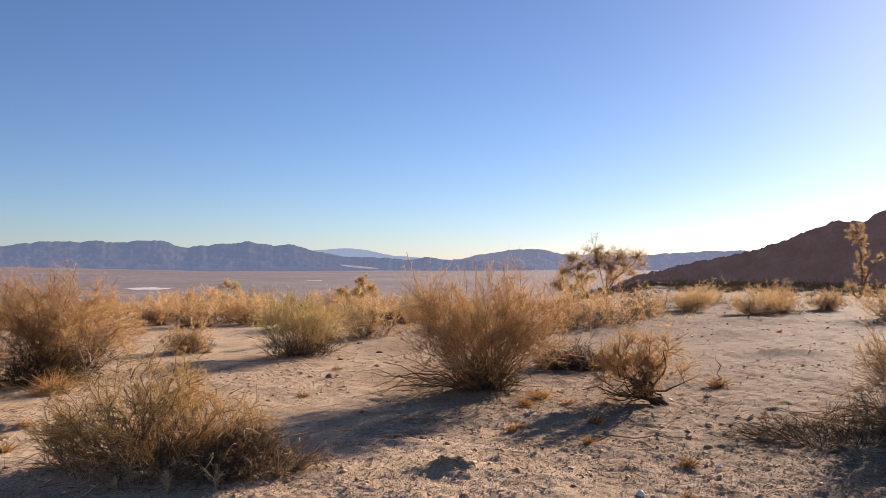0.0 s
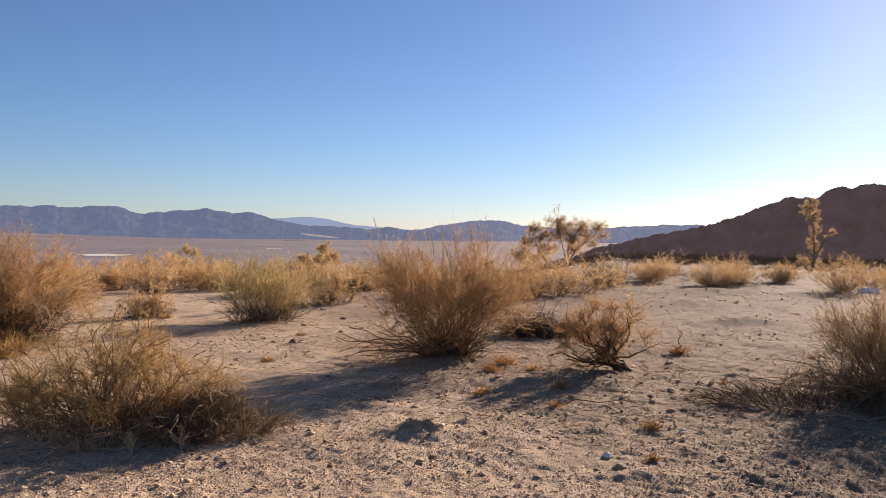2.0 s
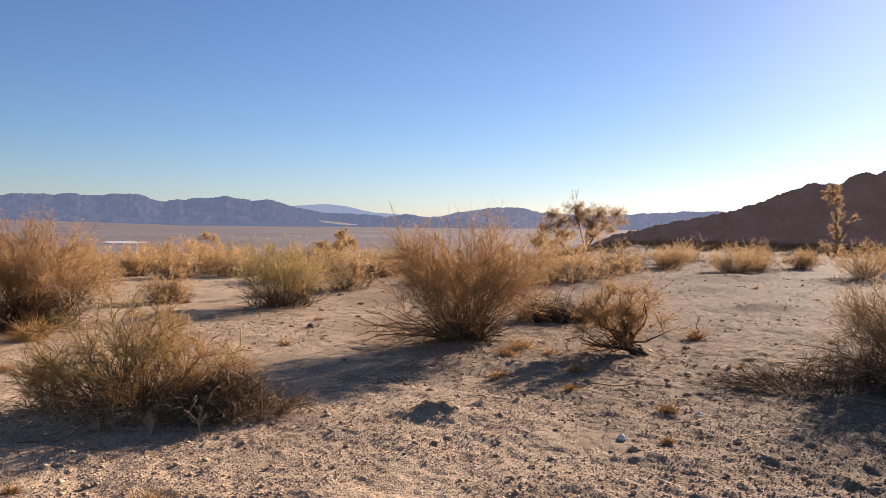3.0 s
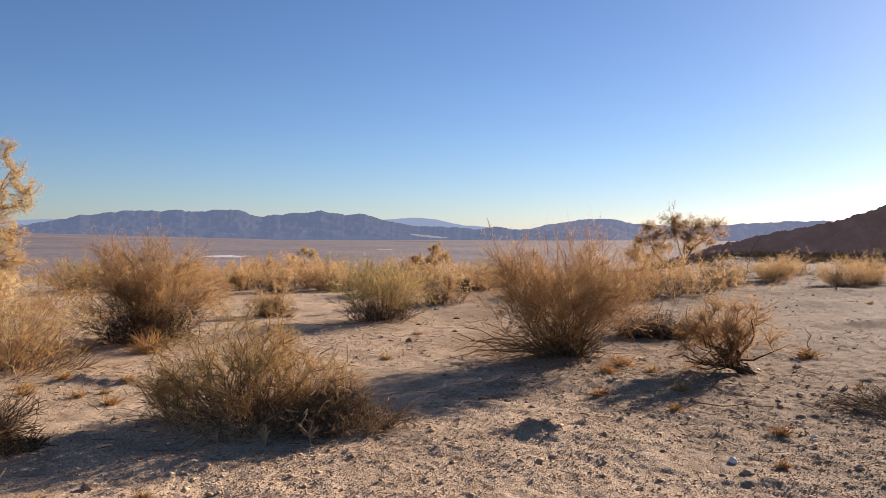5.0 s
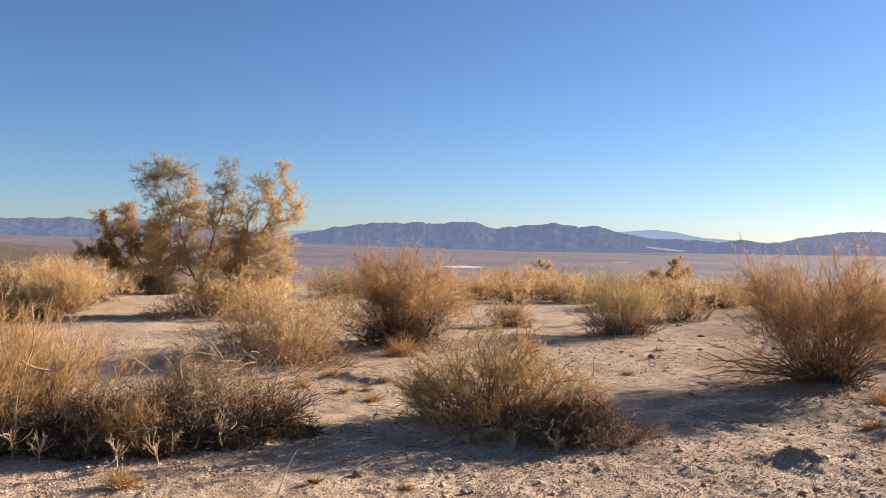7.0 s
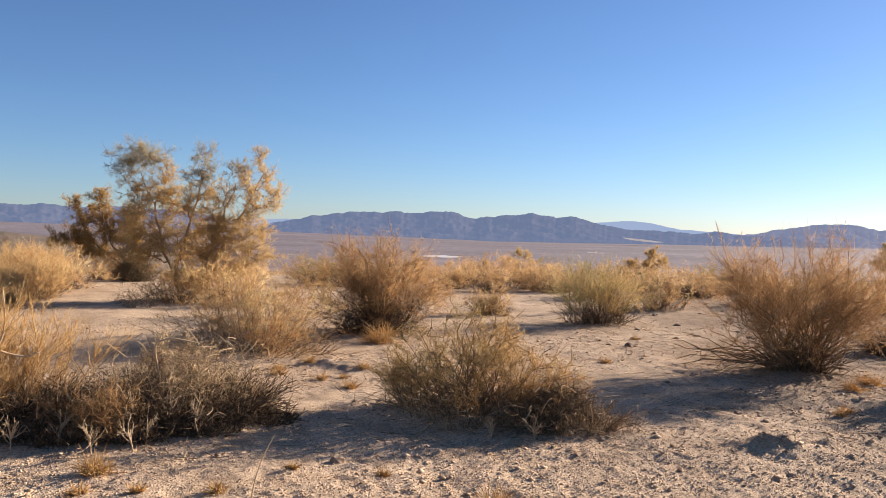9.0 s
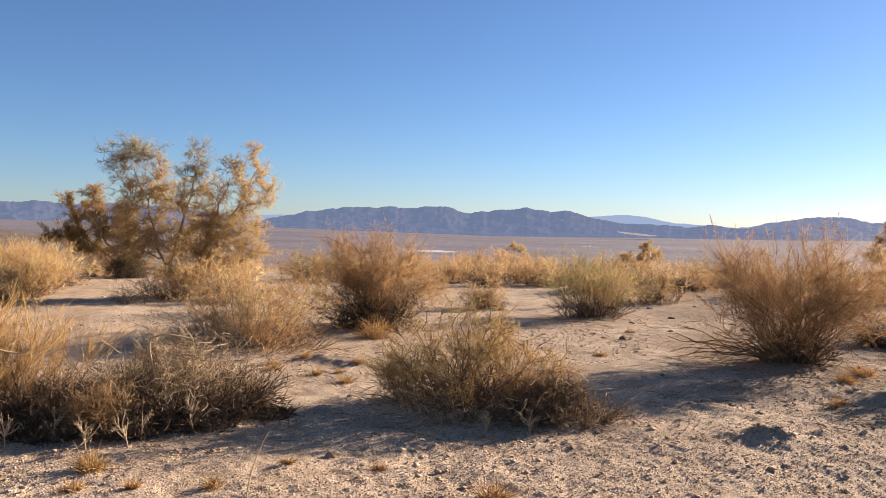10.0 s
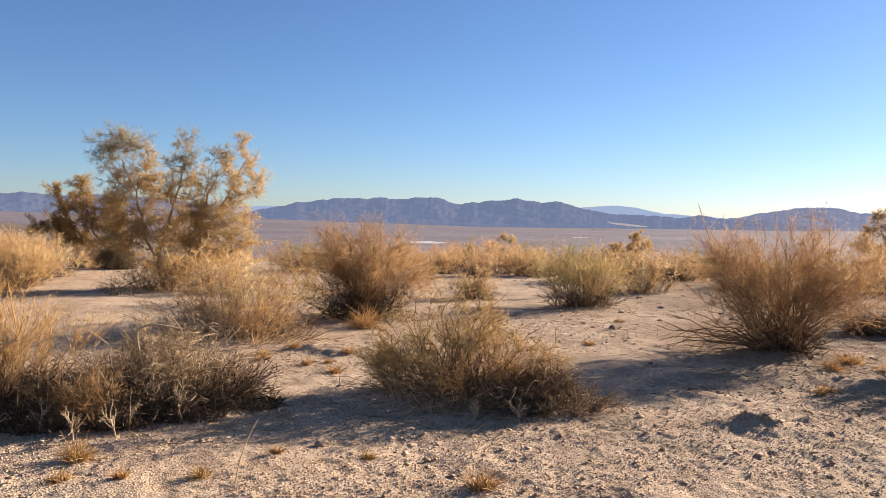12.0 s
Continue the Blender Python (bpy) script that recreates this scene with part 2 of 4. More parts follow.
GREENISH = plant_material("olive_twigs", (0.174, 0.122, 0.0525), (0.49, 0.351, 0.155), (0.842, 0.619, 0.31), 0.58, (0.592, 0.358, 0.144), 1.6)
GOLD = plant_material("golden_leaves", (0.298, 0.167, 0.0584), (0.644, 0.399, 0.157), (0.723, 0.608, 0.282), 0.66, (0.577, 0.412, 0.204), 0.7)
OLIVE_TREE = plant_material("olive_leaves", (0.253, 0.16, 0.0574), (0.44, 0.285, 0.106), (0.66, 0.43, 0.169), 0.55)
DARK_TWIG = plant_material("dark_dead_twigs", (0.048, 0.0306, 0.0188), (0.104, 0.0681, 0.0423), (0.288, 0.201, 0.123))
BLEACHED = plant_material("bleached_wood", (0.37, 0.265, 0.16), (0.484, 0.355, 0.222), (0.581, 0.439, 0.283))
STRAW = plant_material("straw", (0.251, 0.148, 0.0599), (0.62, 0.39, 0.171), (0.891, 0.652, 0.318), 0.62)
RUST = plant_material("rusty_grass", (0.315, 0.169, 0.0633), (0.546, 0.328, 0.122), (0.714, 0.498, 0.211), 0.45)
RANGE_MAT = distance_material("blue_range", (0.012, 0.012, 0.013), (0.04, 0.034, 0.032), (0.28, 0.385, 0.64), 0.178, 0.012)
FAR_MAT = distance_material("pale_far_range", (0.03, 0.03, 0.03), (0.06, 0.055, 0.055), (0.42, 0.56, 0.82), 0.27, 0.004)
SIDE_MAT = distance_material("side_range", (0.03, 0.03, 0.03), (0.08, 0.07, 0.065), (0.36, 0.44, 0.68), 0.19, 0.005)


# ---- terrain ----
def terrain(x, y):
    """Height of the land: a gravelly flat that falls away to a broad valley."""
    x, y = np.asarray(x, float), np.asarray(y, float)
    r, az = np.hypot(x, y), np.degrees(np.arctan2(x, y))
    front = smooth(150, 90, np.abs(az))
    slope = np.interp(az, [-60, 4, 15, 60], [0.07, 0.07, 0.024, 0.024]) * front
    s = np.maximum(r - np.interp(az, [-60, 4, 15, 60], [16, 16, 26, 26]), 0)
    fall = slope * np.where(s < 16, s * s / 32, s - 8)
    floor = np.interp(az, [-60, -52, -30, -17, 20], [0.0, 0.0, -26, -47, -42])
    low = -45 + (floor + 45) * smooth(1500, 4200, r)
    z = np.maximum(-fall, -60)
    mix = smooth(600, 1000, r) * front
    z = z * (1 - mix) + low * mix
    near = smooth(60, 20, r)
    z = z + near * (0.075 * fbm(x * 0.33, y * 0.33, 3, 5)) + (1 - near) * 0.25 * fbm(x * 0.07, y * 0.07, 3, 9)
    return z


def ground_at(x, y):
    return float(terrain(np.array([x]), np.array([y]))[0])


# low hummocks and crusted mounds: place, half widths, height
MOUNDS = [(0.08, 5.45, 0.26, 0.17, 0.08), (0.42, 5.75, 0.1, 0.07, 0.035), (-0.35, 6.3, 0.3, 0.12, 0.03), (0.9, 7.3, 0.35, 0.2, 0.04), (8.3, 19.7, 1.8, 0.7, 0.13), (6.2, 16.5, 1.0, 0.5, 0.07), (5.6, 12.5, 0.8, 0.3, 0.1),
          (0.5, 8.8, 0.6, 0.5, 0.06), (-1.95, 5.6, 0.7, 0.45, 0.04), (-3.2, 11.0, 0.7, 0.3, 0.08), (-3.9, 6.9, 0.4, 0.15, 0.06), (-7.5, 9.0, 0.8, 0.3, 0.1), (1.4, 4.6, 0.2, 0.12, 0.03), (-0.6, 3.9, 0.25, 0.1, 0.02)]


def surface(x, y):
    """The land with its lumps and trampled relief."""
    r = np.hypot(x, y)
    az = np.degrees(np.arctan2(x, y))
    fine = smooth(60, 22, r) * smooth(0.5, 1.5, r) * smooth(-58, -54, az) * smooth(46, 42, az) * (1 + 0.8 * smooth(-0.5, 3.0, x))
    lumps = np.maximum(fbm(x * 2.6, y * 2.6, 3, 31), -0.1)
    rough = smooth(-0.25, 0.35, fbm(x * 0.9, y * 0.9, 3, 87) + 0.22 * smooth(-1.5, 2.0, x))
    crumbs = (0.001 + 0.0024 * rough) * (np.maximum(vnoise(x * 11, y * 11, 88), 0) ** 1.3 + 0.7 * np.maximum(vnoise(x * 23, y * 23, 89), 0) + 0.3 * vnoise(x * 40, y * 40, 90)) * smooth(16, 8, r)
    mound = 0.0
    for mx, my, wx, wy, mh in MOUNDS:
        mound = mound + mh * np.exp(-((x - mx) / wx) ** 2 - ((y - my) / wy) ** 2) * (1 + (0.6 if my < 9 else 0.1) * fbm(x * 9, y * 9, 3, 61))
    return terrain(x, y) + mound + fine * (0.024 * lumps + 0.011 * fbm(x * 7, y * 7, 3, 41) + 0.011 * fbm(x * 20, y * 20, 2, 51) + crumbs)


def build_ground():
    az = np.radians(np.concatenate([np.arange(-58, 46, 0.25), np.arange(46, 302, 4)]))
    radii = [0.4]
    while radii[-1] < 4850:
        r = radii[-1]
        radii.append(r * (1.04 if r < 0.9 else 1.012 if r < 3 else 1.0048 if r < 11 else 1.012 if r < 60 else 1.06))
    radii = np.array(radii)
    R, A = np.meshgrid(radii, az, indexing="ij")
    X, Y = R * np.sin(A), R * np.cos(A)
    Z = surface(X, Y)
    n, k = len(radii), len(az)
    verts = np.concatenate([np.stack([X, Y, Z], -1).reshape(-1, 3), [[0, 0, ground_at(0, 0)]]])
    i, j = np.meshgrid(np.arange(n - 1), np.arange(k), indexing="ij")
    j2 = (j + 1) % k
    quads = np.stack([i * k + j, i * k + j2, (i + 1) * k + j2, (i + 1) * k + j], -1).reshape(-1, 4)[:, ::-1]
    jj = np.arange(k)
    tris = np.stack([np.full(k, n * k), (jj + 1) % k, jj], -1)[:, ::-1]
    me = mesh("ground", verts, quads, tris, SAND, True)
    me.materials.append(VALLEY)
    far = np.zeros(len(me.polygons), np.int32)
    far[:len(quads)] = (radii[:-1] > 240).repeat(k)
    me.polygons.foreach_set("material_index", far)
    me.update()
    return tagged(new("ground", me), "pale tan gravelly sand flat falling away to a broad valley", "ground", kind="structure")


def spline(knots, a):
    """Rounded interpolation through (angle, height) knots."""
    ka, kh = np.array(knots).T
    fine = np.interp(a, ka, kh)
    for shift in (-0.25, 0.25):
        fine = fine + np.interp(a + shift, ka, kh)
    return fine / 3


def mountain(name, label, knots, r_front, r_ridge, base_el, mat, rough, seed, step=0.08, rows=34, spur=0.2, grain=120.0):
    """A range of hills: ridge heights in degrees above the eye, with spurs and gullies down the near side."""
    a = np.arange(knots[0][0] - 0.5, knots[-1][0] + 0.5, step)
    el = spline(knots, a) + rough * (fbm(a * 1.7, a * 0 + seed, 5, seed) - 0.7 * np.abs(fbm(a * 1.1, a * 0 + 40 + seed, 3, seed + 3)) + 0.3 * fbm(a * 6.5, a * 0 + 7, 3, seed + 8) + 0.2)
    u = np.concatenate([np.linspace(0, 1, rows), [1.15, 1.4, 1.8]])
    U, A = np.meshgrid(u, a, indexing="ij")
    r = r_front + (r_ridge - r_front) * U + (1 - np.minimum(U, 1)) * 0.03 * r_front * vnoise(A * 0.35, A * 0 + 3, seed + 5)
    top = 1.45 + np.tan(np.radians(el)) * r_ridge
    base = 1.45 + math.tan(math.radians(base_el)) * r_front - 0.012 * r_front
    rise = np.clip(U, 0, 1) ** 0.9
    rise = np.where(U > 1, 1 - (U - 1) * 0.9, rise)
    ar = np.radians(A)
    gx, gy = r * np.sin(ar) / grain, r * np.cos(ar) / grain
    gully = 1.5 * np.abs(fbm(gx, gy, 4, seed + 11)) + 0.5 * np.abs(fbm(gx * 3.1, gy * 3.1, 3, seed + 12))
    cut = spur * gully * 4 * np.clip(U, 0, 1) * (1 - np.clip(U, 0, 1) ** 3)
    Z = base + (top[None, :] - base) * np.clip(rise - 0.45 * cut, 0, 1.2)
    verts = np.stack([r * np.sin(ar), r * np.cos(ar), Z], -1).reshape(-1, 3)
    n, k = U.shape
    i, j = np.meshgrid(np.arange(n - 1), np.arange(k - 1), indexing="ij")
    quads = np.stack([i * k + j, i * k + j + 1, (i + 1) * k + j + 1, (i + 1) * k + j], -1).reshape(-1, 4)
    return tagged(new(name, mesh(name, verts, quads, None, mat, True)), label, "mountains", kind="structure")


build_ground()
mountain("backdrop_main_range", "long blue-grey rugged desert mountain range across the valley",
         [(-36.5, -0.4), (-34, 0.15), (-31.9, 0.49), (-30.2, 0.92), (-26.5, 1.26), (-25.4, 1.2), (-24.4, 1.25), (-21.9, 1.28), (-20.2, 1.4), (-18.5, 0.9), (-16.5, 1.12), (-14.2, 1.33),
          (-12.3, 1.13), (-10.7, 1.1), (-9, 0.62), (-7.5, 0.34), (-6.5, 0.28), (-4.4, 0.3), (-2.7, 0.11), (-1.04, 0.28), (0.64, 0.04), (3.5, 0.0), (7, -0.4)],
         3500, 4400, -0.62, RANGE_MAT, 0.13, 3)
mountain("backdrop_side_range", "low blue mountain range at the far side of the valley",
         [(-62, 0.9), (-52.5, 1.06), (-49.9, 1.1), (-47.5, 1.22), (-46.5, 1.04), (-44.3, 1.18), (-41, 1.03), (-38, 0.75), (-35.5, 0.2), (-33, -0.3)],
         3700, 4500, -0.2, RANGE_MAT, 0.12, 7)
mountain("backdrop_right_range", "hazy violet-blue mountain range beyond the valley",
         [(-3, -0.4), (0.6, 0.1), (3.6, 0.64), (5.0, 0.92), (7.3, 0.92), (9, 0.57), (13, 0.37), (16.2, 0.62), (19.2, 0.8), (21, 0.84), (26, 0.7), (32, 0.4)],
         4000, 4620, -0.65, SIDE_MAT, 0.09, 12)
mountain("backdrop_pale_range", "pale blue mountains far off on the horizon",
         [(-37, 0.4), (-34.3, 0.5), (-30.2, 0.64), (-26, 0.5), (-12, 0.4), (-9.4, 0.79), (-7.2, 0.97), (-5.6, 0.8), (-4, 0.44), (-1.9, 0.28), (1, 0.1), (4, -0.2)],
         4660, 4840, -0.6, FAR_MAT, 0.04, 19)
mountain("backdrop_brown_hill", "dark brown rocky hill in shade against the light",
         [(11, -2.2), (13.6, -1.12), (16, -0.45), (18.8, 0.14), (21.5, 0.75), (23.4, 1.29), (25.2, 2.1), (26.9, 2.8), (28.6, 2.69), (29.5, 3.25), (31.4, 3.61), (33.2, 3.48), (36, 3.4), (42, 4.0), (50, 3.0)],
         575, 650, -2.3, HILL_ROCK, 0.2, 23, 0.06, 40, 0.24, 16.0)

mountain("backdrop_scrub_slope", "dark scrub-covered slope at the edge of the valley",
         [(-78, -0.1), (-60, -0.3), (-52.5, -0.54), (-50.5, -0.69), (-48.5, -0.92), (-47.5, -1.04), (-44, -1.5), (-40, -2.3), (-37, -3.2)],
         150, 240, -3.7, SCRUB_SLOPE, 0.02, 29, 0.1, 24, 0.0, 60.0)


def build_playa(cx, cy, half_angle, half_depth, label):
    """A white dry lake on the valley floor."""
    bm = bmesh.new()
    n = 48
    rim = []
    for k in range(n):
        q = 2 * math.pi * k / n
        wob = 1 + 0.35 * noise.noise((math.cos(q) * 1.7, math.sin(q) * 1.7, 4.0 + cx * 0.1)) + 0.3 * noise.noise((math.cos(q) * 5, math.sin(q) * 5, cx))
        r, a = cy + half_depth * wob * math.sin(q), radians(cx + half_angle * wob * math.cos(q))
        rim.append(bm.verts.new((r * math.sin(a), r * math.cos(a), ground_at(r * math.sin(a), r * math.cos(a)) + 0.5)))
    bm.faces.new(rim)
    me = bpy.data.meshes.new("playa")
    bm.to_mesh(me)
    bm.free()
    me.materials.append(PLAYA)
    return tagged(new("playa", me), label, "dry lake", kind="structure")


build_playa(-20.8, 1345.0, 1.6, 52.0, "white salt-crusted dry lake bed on the valley floor")
build_playa(-9.5, 1850.0, 0.62, 22.0, "thin white salt streak far out on the valley floor")


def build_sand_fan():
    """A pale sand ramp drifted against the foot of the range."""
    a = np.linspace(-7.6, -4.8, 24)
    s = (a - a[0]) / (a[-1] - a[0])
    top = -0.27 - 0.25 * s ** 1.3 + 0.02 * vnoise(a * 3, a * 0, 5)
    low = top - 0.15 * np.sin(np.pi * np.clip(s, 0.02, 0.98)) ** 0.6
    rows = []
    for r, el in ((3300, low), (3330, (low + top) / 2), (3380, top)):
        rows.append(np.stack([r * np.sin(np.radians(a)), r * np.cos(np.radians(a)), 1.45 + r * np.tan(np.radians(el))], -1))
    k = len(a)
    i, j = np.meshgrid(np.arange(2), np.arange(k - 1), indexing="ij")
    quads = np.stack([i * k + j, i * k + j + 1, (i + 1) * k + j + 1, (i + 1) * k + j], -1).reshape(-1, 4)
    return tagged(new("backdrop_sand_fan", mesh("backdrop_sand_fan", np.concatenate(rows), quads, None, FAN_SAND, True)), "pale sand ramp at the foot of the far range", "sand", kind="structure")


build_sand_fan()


# ---- plants ----
def tubes(paths, radii, sides=3, rng=None):
    """Tapered tubes along many paths of the same number of points."""
    n, k, _ = paths.shape
    t = unit(np.gradient(paths, axis=1))
    ref = unit(rng.normal(size=(n, 1, 3)))
    u = unit(np.cross(t, ref))
    w = np.cross(t, u)
    ang = np.arange(sides) * 2 * np.pi / sides
    ring = paths[:, :, None] + radii[:, :, None, None] * (np.cos(ang)[:, None] * u[:, :, None] + np.sin(ang)[:, None] * w[:, :, None])
    base = (np.arange(n) * k * sides)[:, None, None]
    i, j = np.arange(k - 1)[None, :, None], np.arange(sides)[None, None, :]
    j2 = (j + 1) % sides
    quads = np.stack([base + i * sides + j, base + i * sides + j2, base + (i + 1) * sides + j2, base + (i + 1) * sides + j], -1)
    return ring.reshape(-1, 3), quads.reshape(-1, 4)


def spikes(p, q, r, rng):
    """Three-sided spikes from p to q."""
    t = unit(q - p)
    u = unit(np.cross(t, unit(rng.normal(size=p.shape))))
    w = np.cross(t, u)
    r = np.asarray(r).reshape(-1, 1)
    ring = [p + r * (math.cos(a) * u + math.sin(a) * w) for a in (0, 2.094, 4.189)]
    verts = np.stack([*ring, q], 1).reshape(-1, 3)
    b = np.arange(len(p))[:, None] * 4
    tris = np.stack([b + [0, 1, 3], b + [1, 2, 3], b + [2, 0, 3]], 1).reshape(-1, 3)
    return verts, tris


def blades(p, q, r, rng):
    """Flat narrow blades from p to q."""
    side = unit(np.cross(unit(q - p), unit(rng.normal(size=p.shape)))) * np.asarray(r).reshape(-1, 1)
    verts = np.stack([p + side, p - side, q], 1).reshape(-1, 3)
    return verts, np.arange(len(verts)).reshape(-1, 3)


def bezier(p, c, q, k):
    s = np.linspace(0, 1, k)[None, :, None]
    return (1 - s) ** 2 * p[:, None] + 2 * s * (1 - s) * c[:, None] + s * s * q[:, None]


def offshoots(paths, count, low, high, length, spread, lift, k, rng):
    """Branches that leave the given paths between low and high along them. Returns paths and the index of their parents."""
    n, m, _ = paths.shape
    src = np.repeat(np.arange(n), count)
    s = (low + (high - low) * rng.random(len(src))) * (m - 1)
    i = np.minimum(s.astype(int), m - 2)
    f = (s - i)[:, None]
    p = paths[src, i] * (1 - f) + paths[src, i + 1] * f
    t = unit(paths[src, i + 1] - paths[src, i])
    way = unit(t + spread * rng.normal(size=t.shape) + [0, 0, lift])
    ln = length * (0.45 + 0.75 * rng.random((len(src), 1)))
    q = p + way * ln
    c = p + unit(way + 0.35 * rng.normal(size=t.shape)) * ln * 0.5
    q[:, 2] = np.maximum(q[:, 2], 0.01)
    return bezier(p, c, q, k), src


def leaf_mesh(name, twigs, per, length, radius, mat, rng, spread=0.8, low=0.15):
    """Narrow dry leaf blades along the twigs."""
    n, m, _ = twigs.shape
    src = np.repeat(np.arange(n), per)
    s = (low + (1 - low) * rng.random(len(src))) * (m - 1)
    i = np.minimum(s.astype(int), m - 2)
    f = (s - i)[:, None]
    p = twigs[src, i] * (1 - f) + twigs[src, i + 1] * f
    way = unit(unit(twigs[src, i + 1] - twigs[src, i]) + spread * rng.normal(size=p.shape))
    q = p + way * length * (0.5 + rng.random((len(src), 1)))
    v, t = blades(p, q, 0.75 * radius * (0.7 + 0.6 * rng.random(len(src))), rng)
    return mesh(name, v, None, t, mat)


def shrub(name, label, x, y, w, d, h, bark, leaf, seed, stems=50, branches=10, twigs=8, leaves=4, form="vase", yaw=0.0, lean=(0, 0),
          wisps=0, bare=0.25, thick=1.0, category="shrub", group="desert shrubs", foot=0.1, messy=0.25, fine=1.0, sprawl=None, skirt=0, skirt_mat=None, pale=0, fluffy=0.0,
          bend=(0.62, 0.36), stump=None, reach=0.3, leaf_len=1.0, leaf_r=1.0, skirt_h=1.0, skirt_w=0.4, twig=0.17, patchy=0.45):
    """A twiggy desert shrub: stems fan out from the foot, branch twice and end in fine twigs and narrow leaves."""
    rng = np.random.default_rng(seed)
    root = thing(name, x, y, ground_at(x, y) - 0.01, label, category, group, yaw)
    th = np.sort(rng.random(stems)) * 2 * np.pi
    rho = np.sqrt(rng.random(stems))
    lump = 1 + 0.22 * np.sin(th * 3 + seed) + 0.12 * np.sin(th * 7 + 2 * seed)
    if form == "vase":
        tall = (1 - 0.42 * rho ** 2) * (0.68 + 0.32 * rng.random(stems))
    elif form == "round":
        tall = np.sqrt(np.maximum(1 - 0.8 * rho ** 2, 0.02)) * (0.62 + 0.38 * rng.random(stems))
    elif form == "dome":
        tall = np.sqrt(np.maximum(1 - 0.96 * rho ** 2, 0.02)) * (0.6 + 0.4 * rng.random(stems))
    elif form == "fan":
        tall = (1 - 0.38 * rho ** 3) * (0.66 + 0.34 * rng.random(stems) ** 0.7)
    elif form == "weep":
        tall = 0.04 + 0.16 * rng.random(stems)
    else:
        tall = (1 - rho) * 0.8 + 0.3 * rng.random(stems)
    if form == "fan":
        rho = rho * (0.6 + 0.4 * tall)
    tip = np.stack([w / 2 * rho * np.cos(th) * lump + lean[0] * tall, d / 2 * rho * np.sin(th) * lump + lean[1] * tall, h * 0.86 * tall], -1)
    start = np.stack([w * foot * rho * np.cos(th), w * foot * rho * np.sin(th), -0.03 + 0 * th], -1)
    arch = {"heap": [0.5, 0.5, 1.1], "weep": [0.55, 0.55, 0.0]}.get(form, [bend[0], bend[0], bend[1]])
    ctrl = start + (tip - start) * arch + ([0, 0, h * 1.35] if form == "weep" else [0, 0, 0]) + messy * 0.25 * h * rng.normal(size=tip.shape) * [1, 1, 0.4]
    spread, lift = {"vase": (0.26, 0.44), "round": (0.55, 0.1), "dome": (0.5, 0.1), "heap": (0.5, 0.0), "fan": (0.34, 0.2), "weep": (0.4, 0.0)}[form]
    if stump:
        top = np.array(stump[:3])
        knee = top * [0.9, 0.9, 0.35]
        trunk = bezier(np.array([[0, 0, -0.04]]), knee[None], top[None], 10)
        trunk[:, 2:9] += 0.12 * stump[3] * rng.normal(size=(1, 7, 3))
        v, f = tubes(trunk, stump[3] * np.array([[1.25, 1.0, 0.95, 1.05, 0.85, 0.9, 0.75, 0.7, 0.6, 0.5]]), 9, rng)
        part("trunk", mesh("trunk", v, f, None, STUMP_WOOD, True), root, "dark twisted gnarled stump")
        start = start * 0.3 + trunk[0][rng.integers(4, 10, stems)]
        tip = tip + top * [1, 1, 0.15]
        ctrl = (start + tip) / 2 + messy * 0.25 * h * rng.normal(size=tip.shape) * [1, 1, 0.4] + [0, 0, -0.06 * h]
    stem_paths = bezier(start, ctrl, tip, 7)
    stem_paths[:, 1:6] += messy * 0.09 * h * rng.normal(size=(stems, 5, 3))
    r0 = thick * (0.004 + 0.005 * rng.random((stems, 1)))
    stem_r = r0 * np.array([[1, 0.86, 0.68, 0.5, 0.34, 0.22, 0.14]])
    br, src = offshoots(stem_paths, branches, bare, 0.98, h * reach, spread + messy, lift, 3, rng)
    q3 = br[:, -1] * 3.2 / max(h, 0.5) ** 0.5
    full = vnoise(q3[:, 0] + 0.8 * q3[:, 2] + seed, q3[:, 1] - 0.6 * q3[:, 2], seed) + 0.35 * rng.normal(size=len(br)) > -patchy
    br, src = br[full], src[full]
    br_r = np.full((len(br), 1), 0.0021 * thick) * np.linspace(1, 0.5, 3)[None]
    tw, _ = offshoots(br, twigs, 0.1, 1.0, h * twig, spread + messy, lift, 3, rng)
    if wisps:
        wp = np.stack([w * 0.22 * rng.normal(size=wisps), d * 0.22 * rng.normal(size=wisps), h * (0.84 + 0.2 * rng.random(wisps))], -1)
        wpaths = bezier(wp * [0.3, 0.3, 0.15], wp * [0.8, 0.8, 0.5], wp, 3)
        twx, _ = offshoots(wpaths, 14, 0.55, 1.0, h * 0.07, 0.35, 0.4, 3, rng)
        tw = np.concatenate([tw, twx])
        br, src = np.concatenate([br, wpaths]), np.concatenate([src, rng.integers(0, stems, wisps)])
        br_r = np.concatenate([br_r, np.full((wisps, 1), 0.003) * np.linspace(1, 0.3, 3)[None]])
    if sprawl:
        angle, span, count = sprawl
        a2 = radians(angle) + 0.55 * rng.normal(size=count)
        far = span * (0.6 + 0.5 * rng.random(count))
        tip2 = np.stack([far * np.cos(a2), far * np.sin(a2), 0.03 + 0.24 * h * rng.random(count)], -1)
        low = bezier(tip2 * 0.03, tip2 * [0.5, 0.5, 0] + [0, 0, 0.16 * h], tip2, 7)
        low[:, 1:6] += 0.035 * rng.normal(size=(count, 5, 3))
        stem_paths = np.concatenate([stem_paths, low])
        stem_r = np.concatenate([stem_r, np.full((count, 1), 0.0072 * thick) * np.linspace(1, 0.3, 7)[None]])
        side, _ = offshoots(low, 16, 0.25, 1.0, span * 0.25, 0.7, 0.15, 3, rng)
        tw = np.concatenate([tw, side])
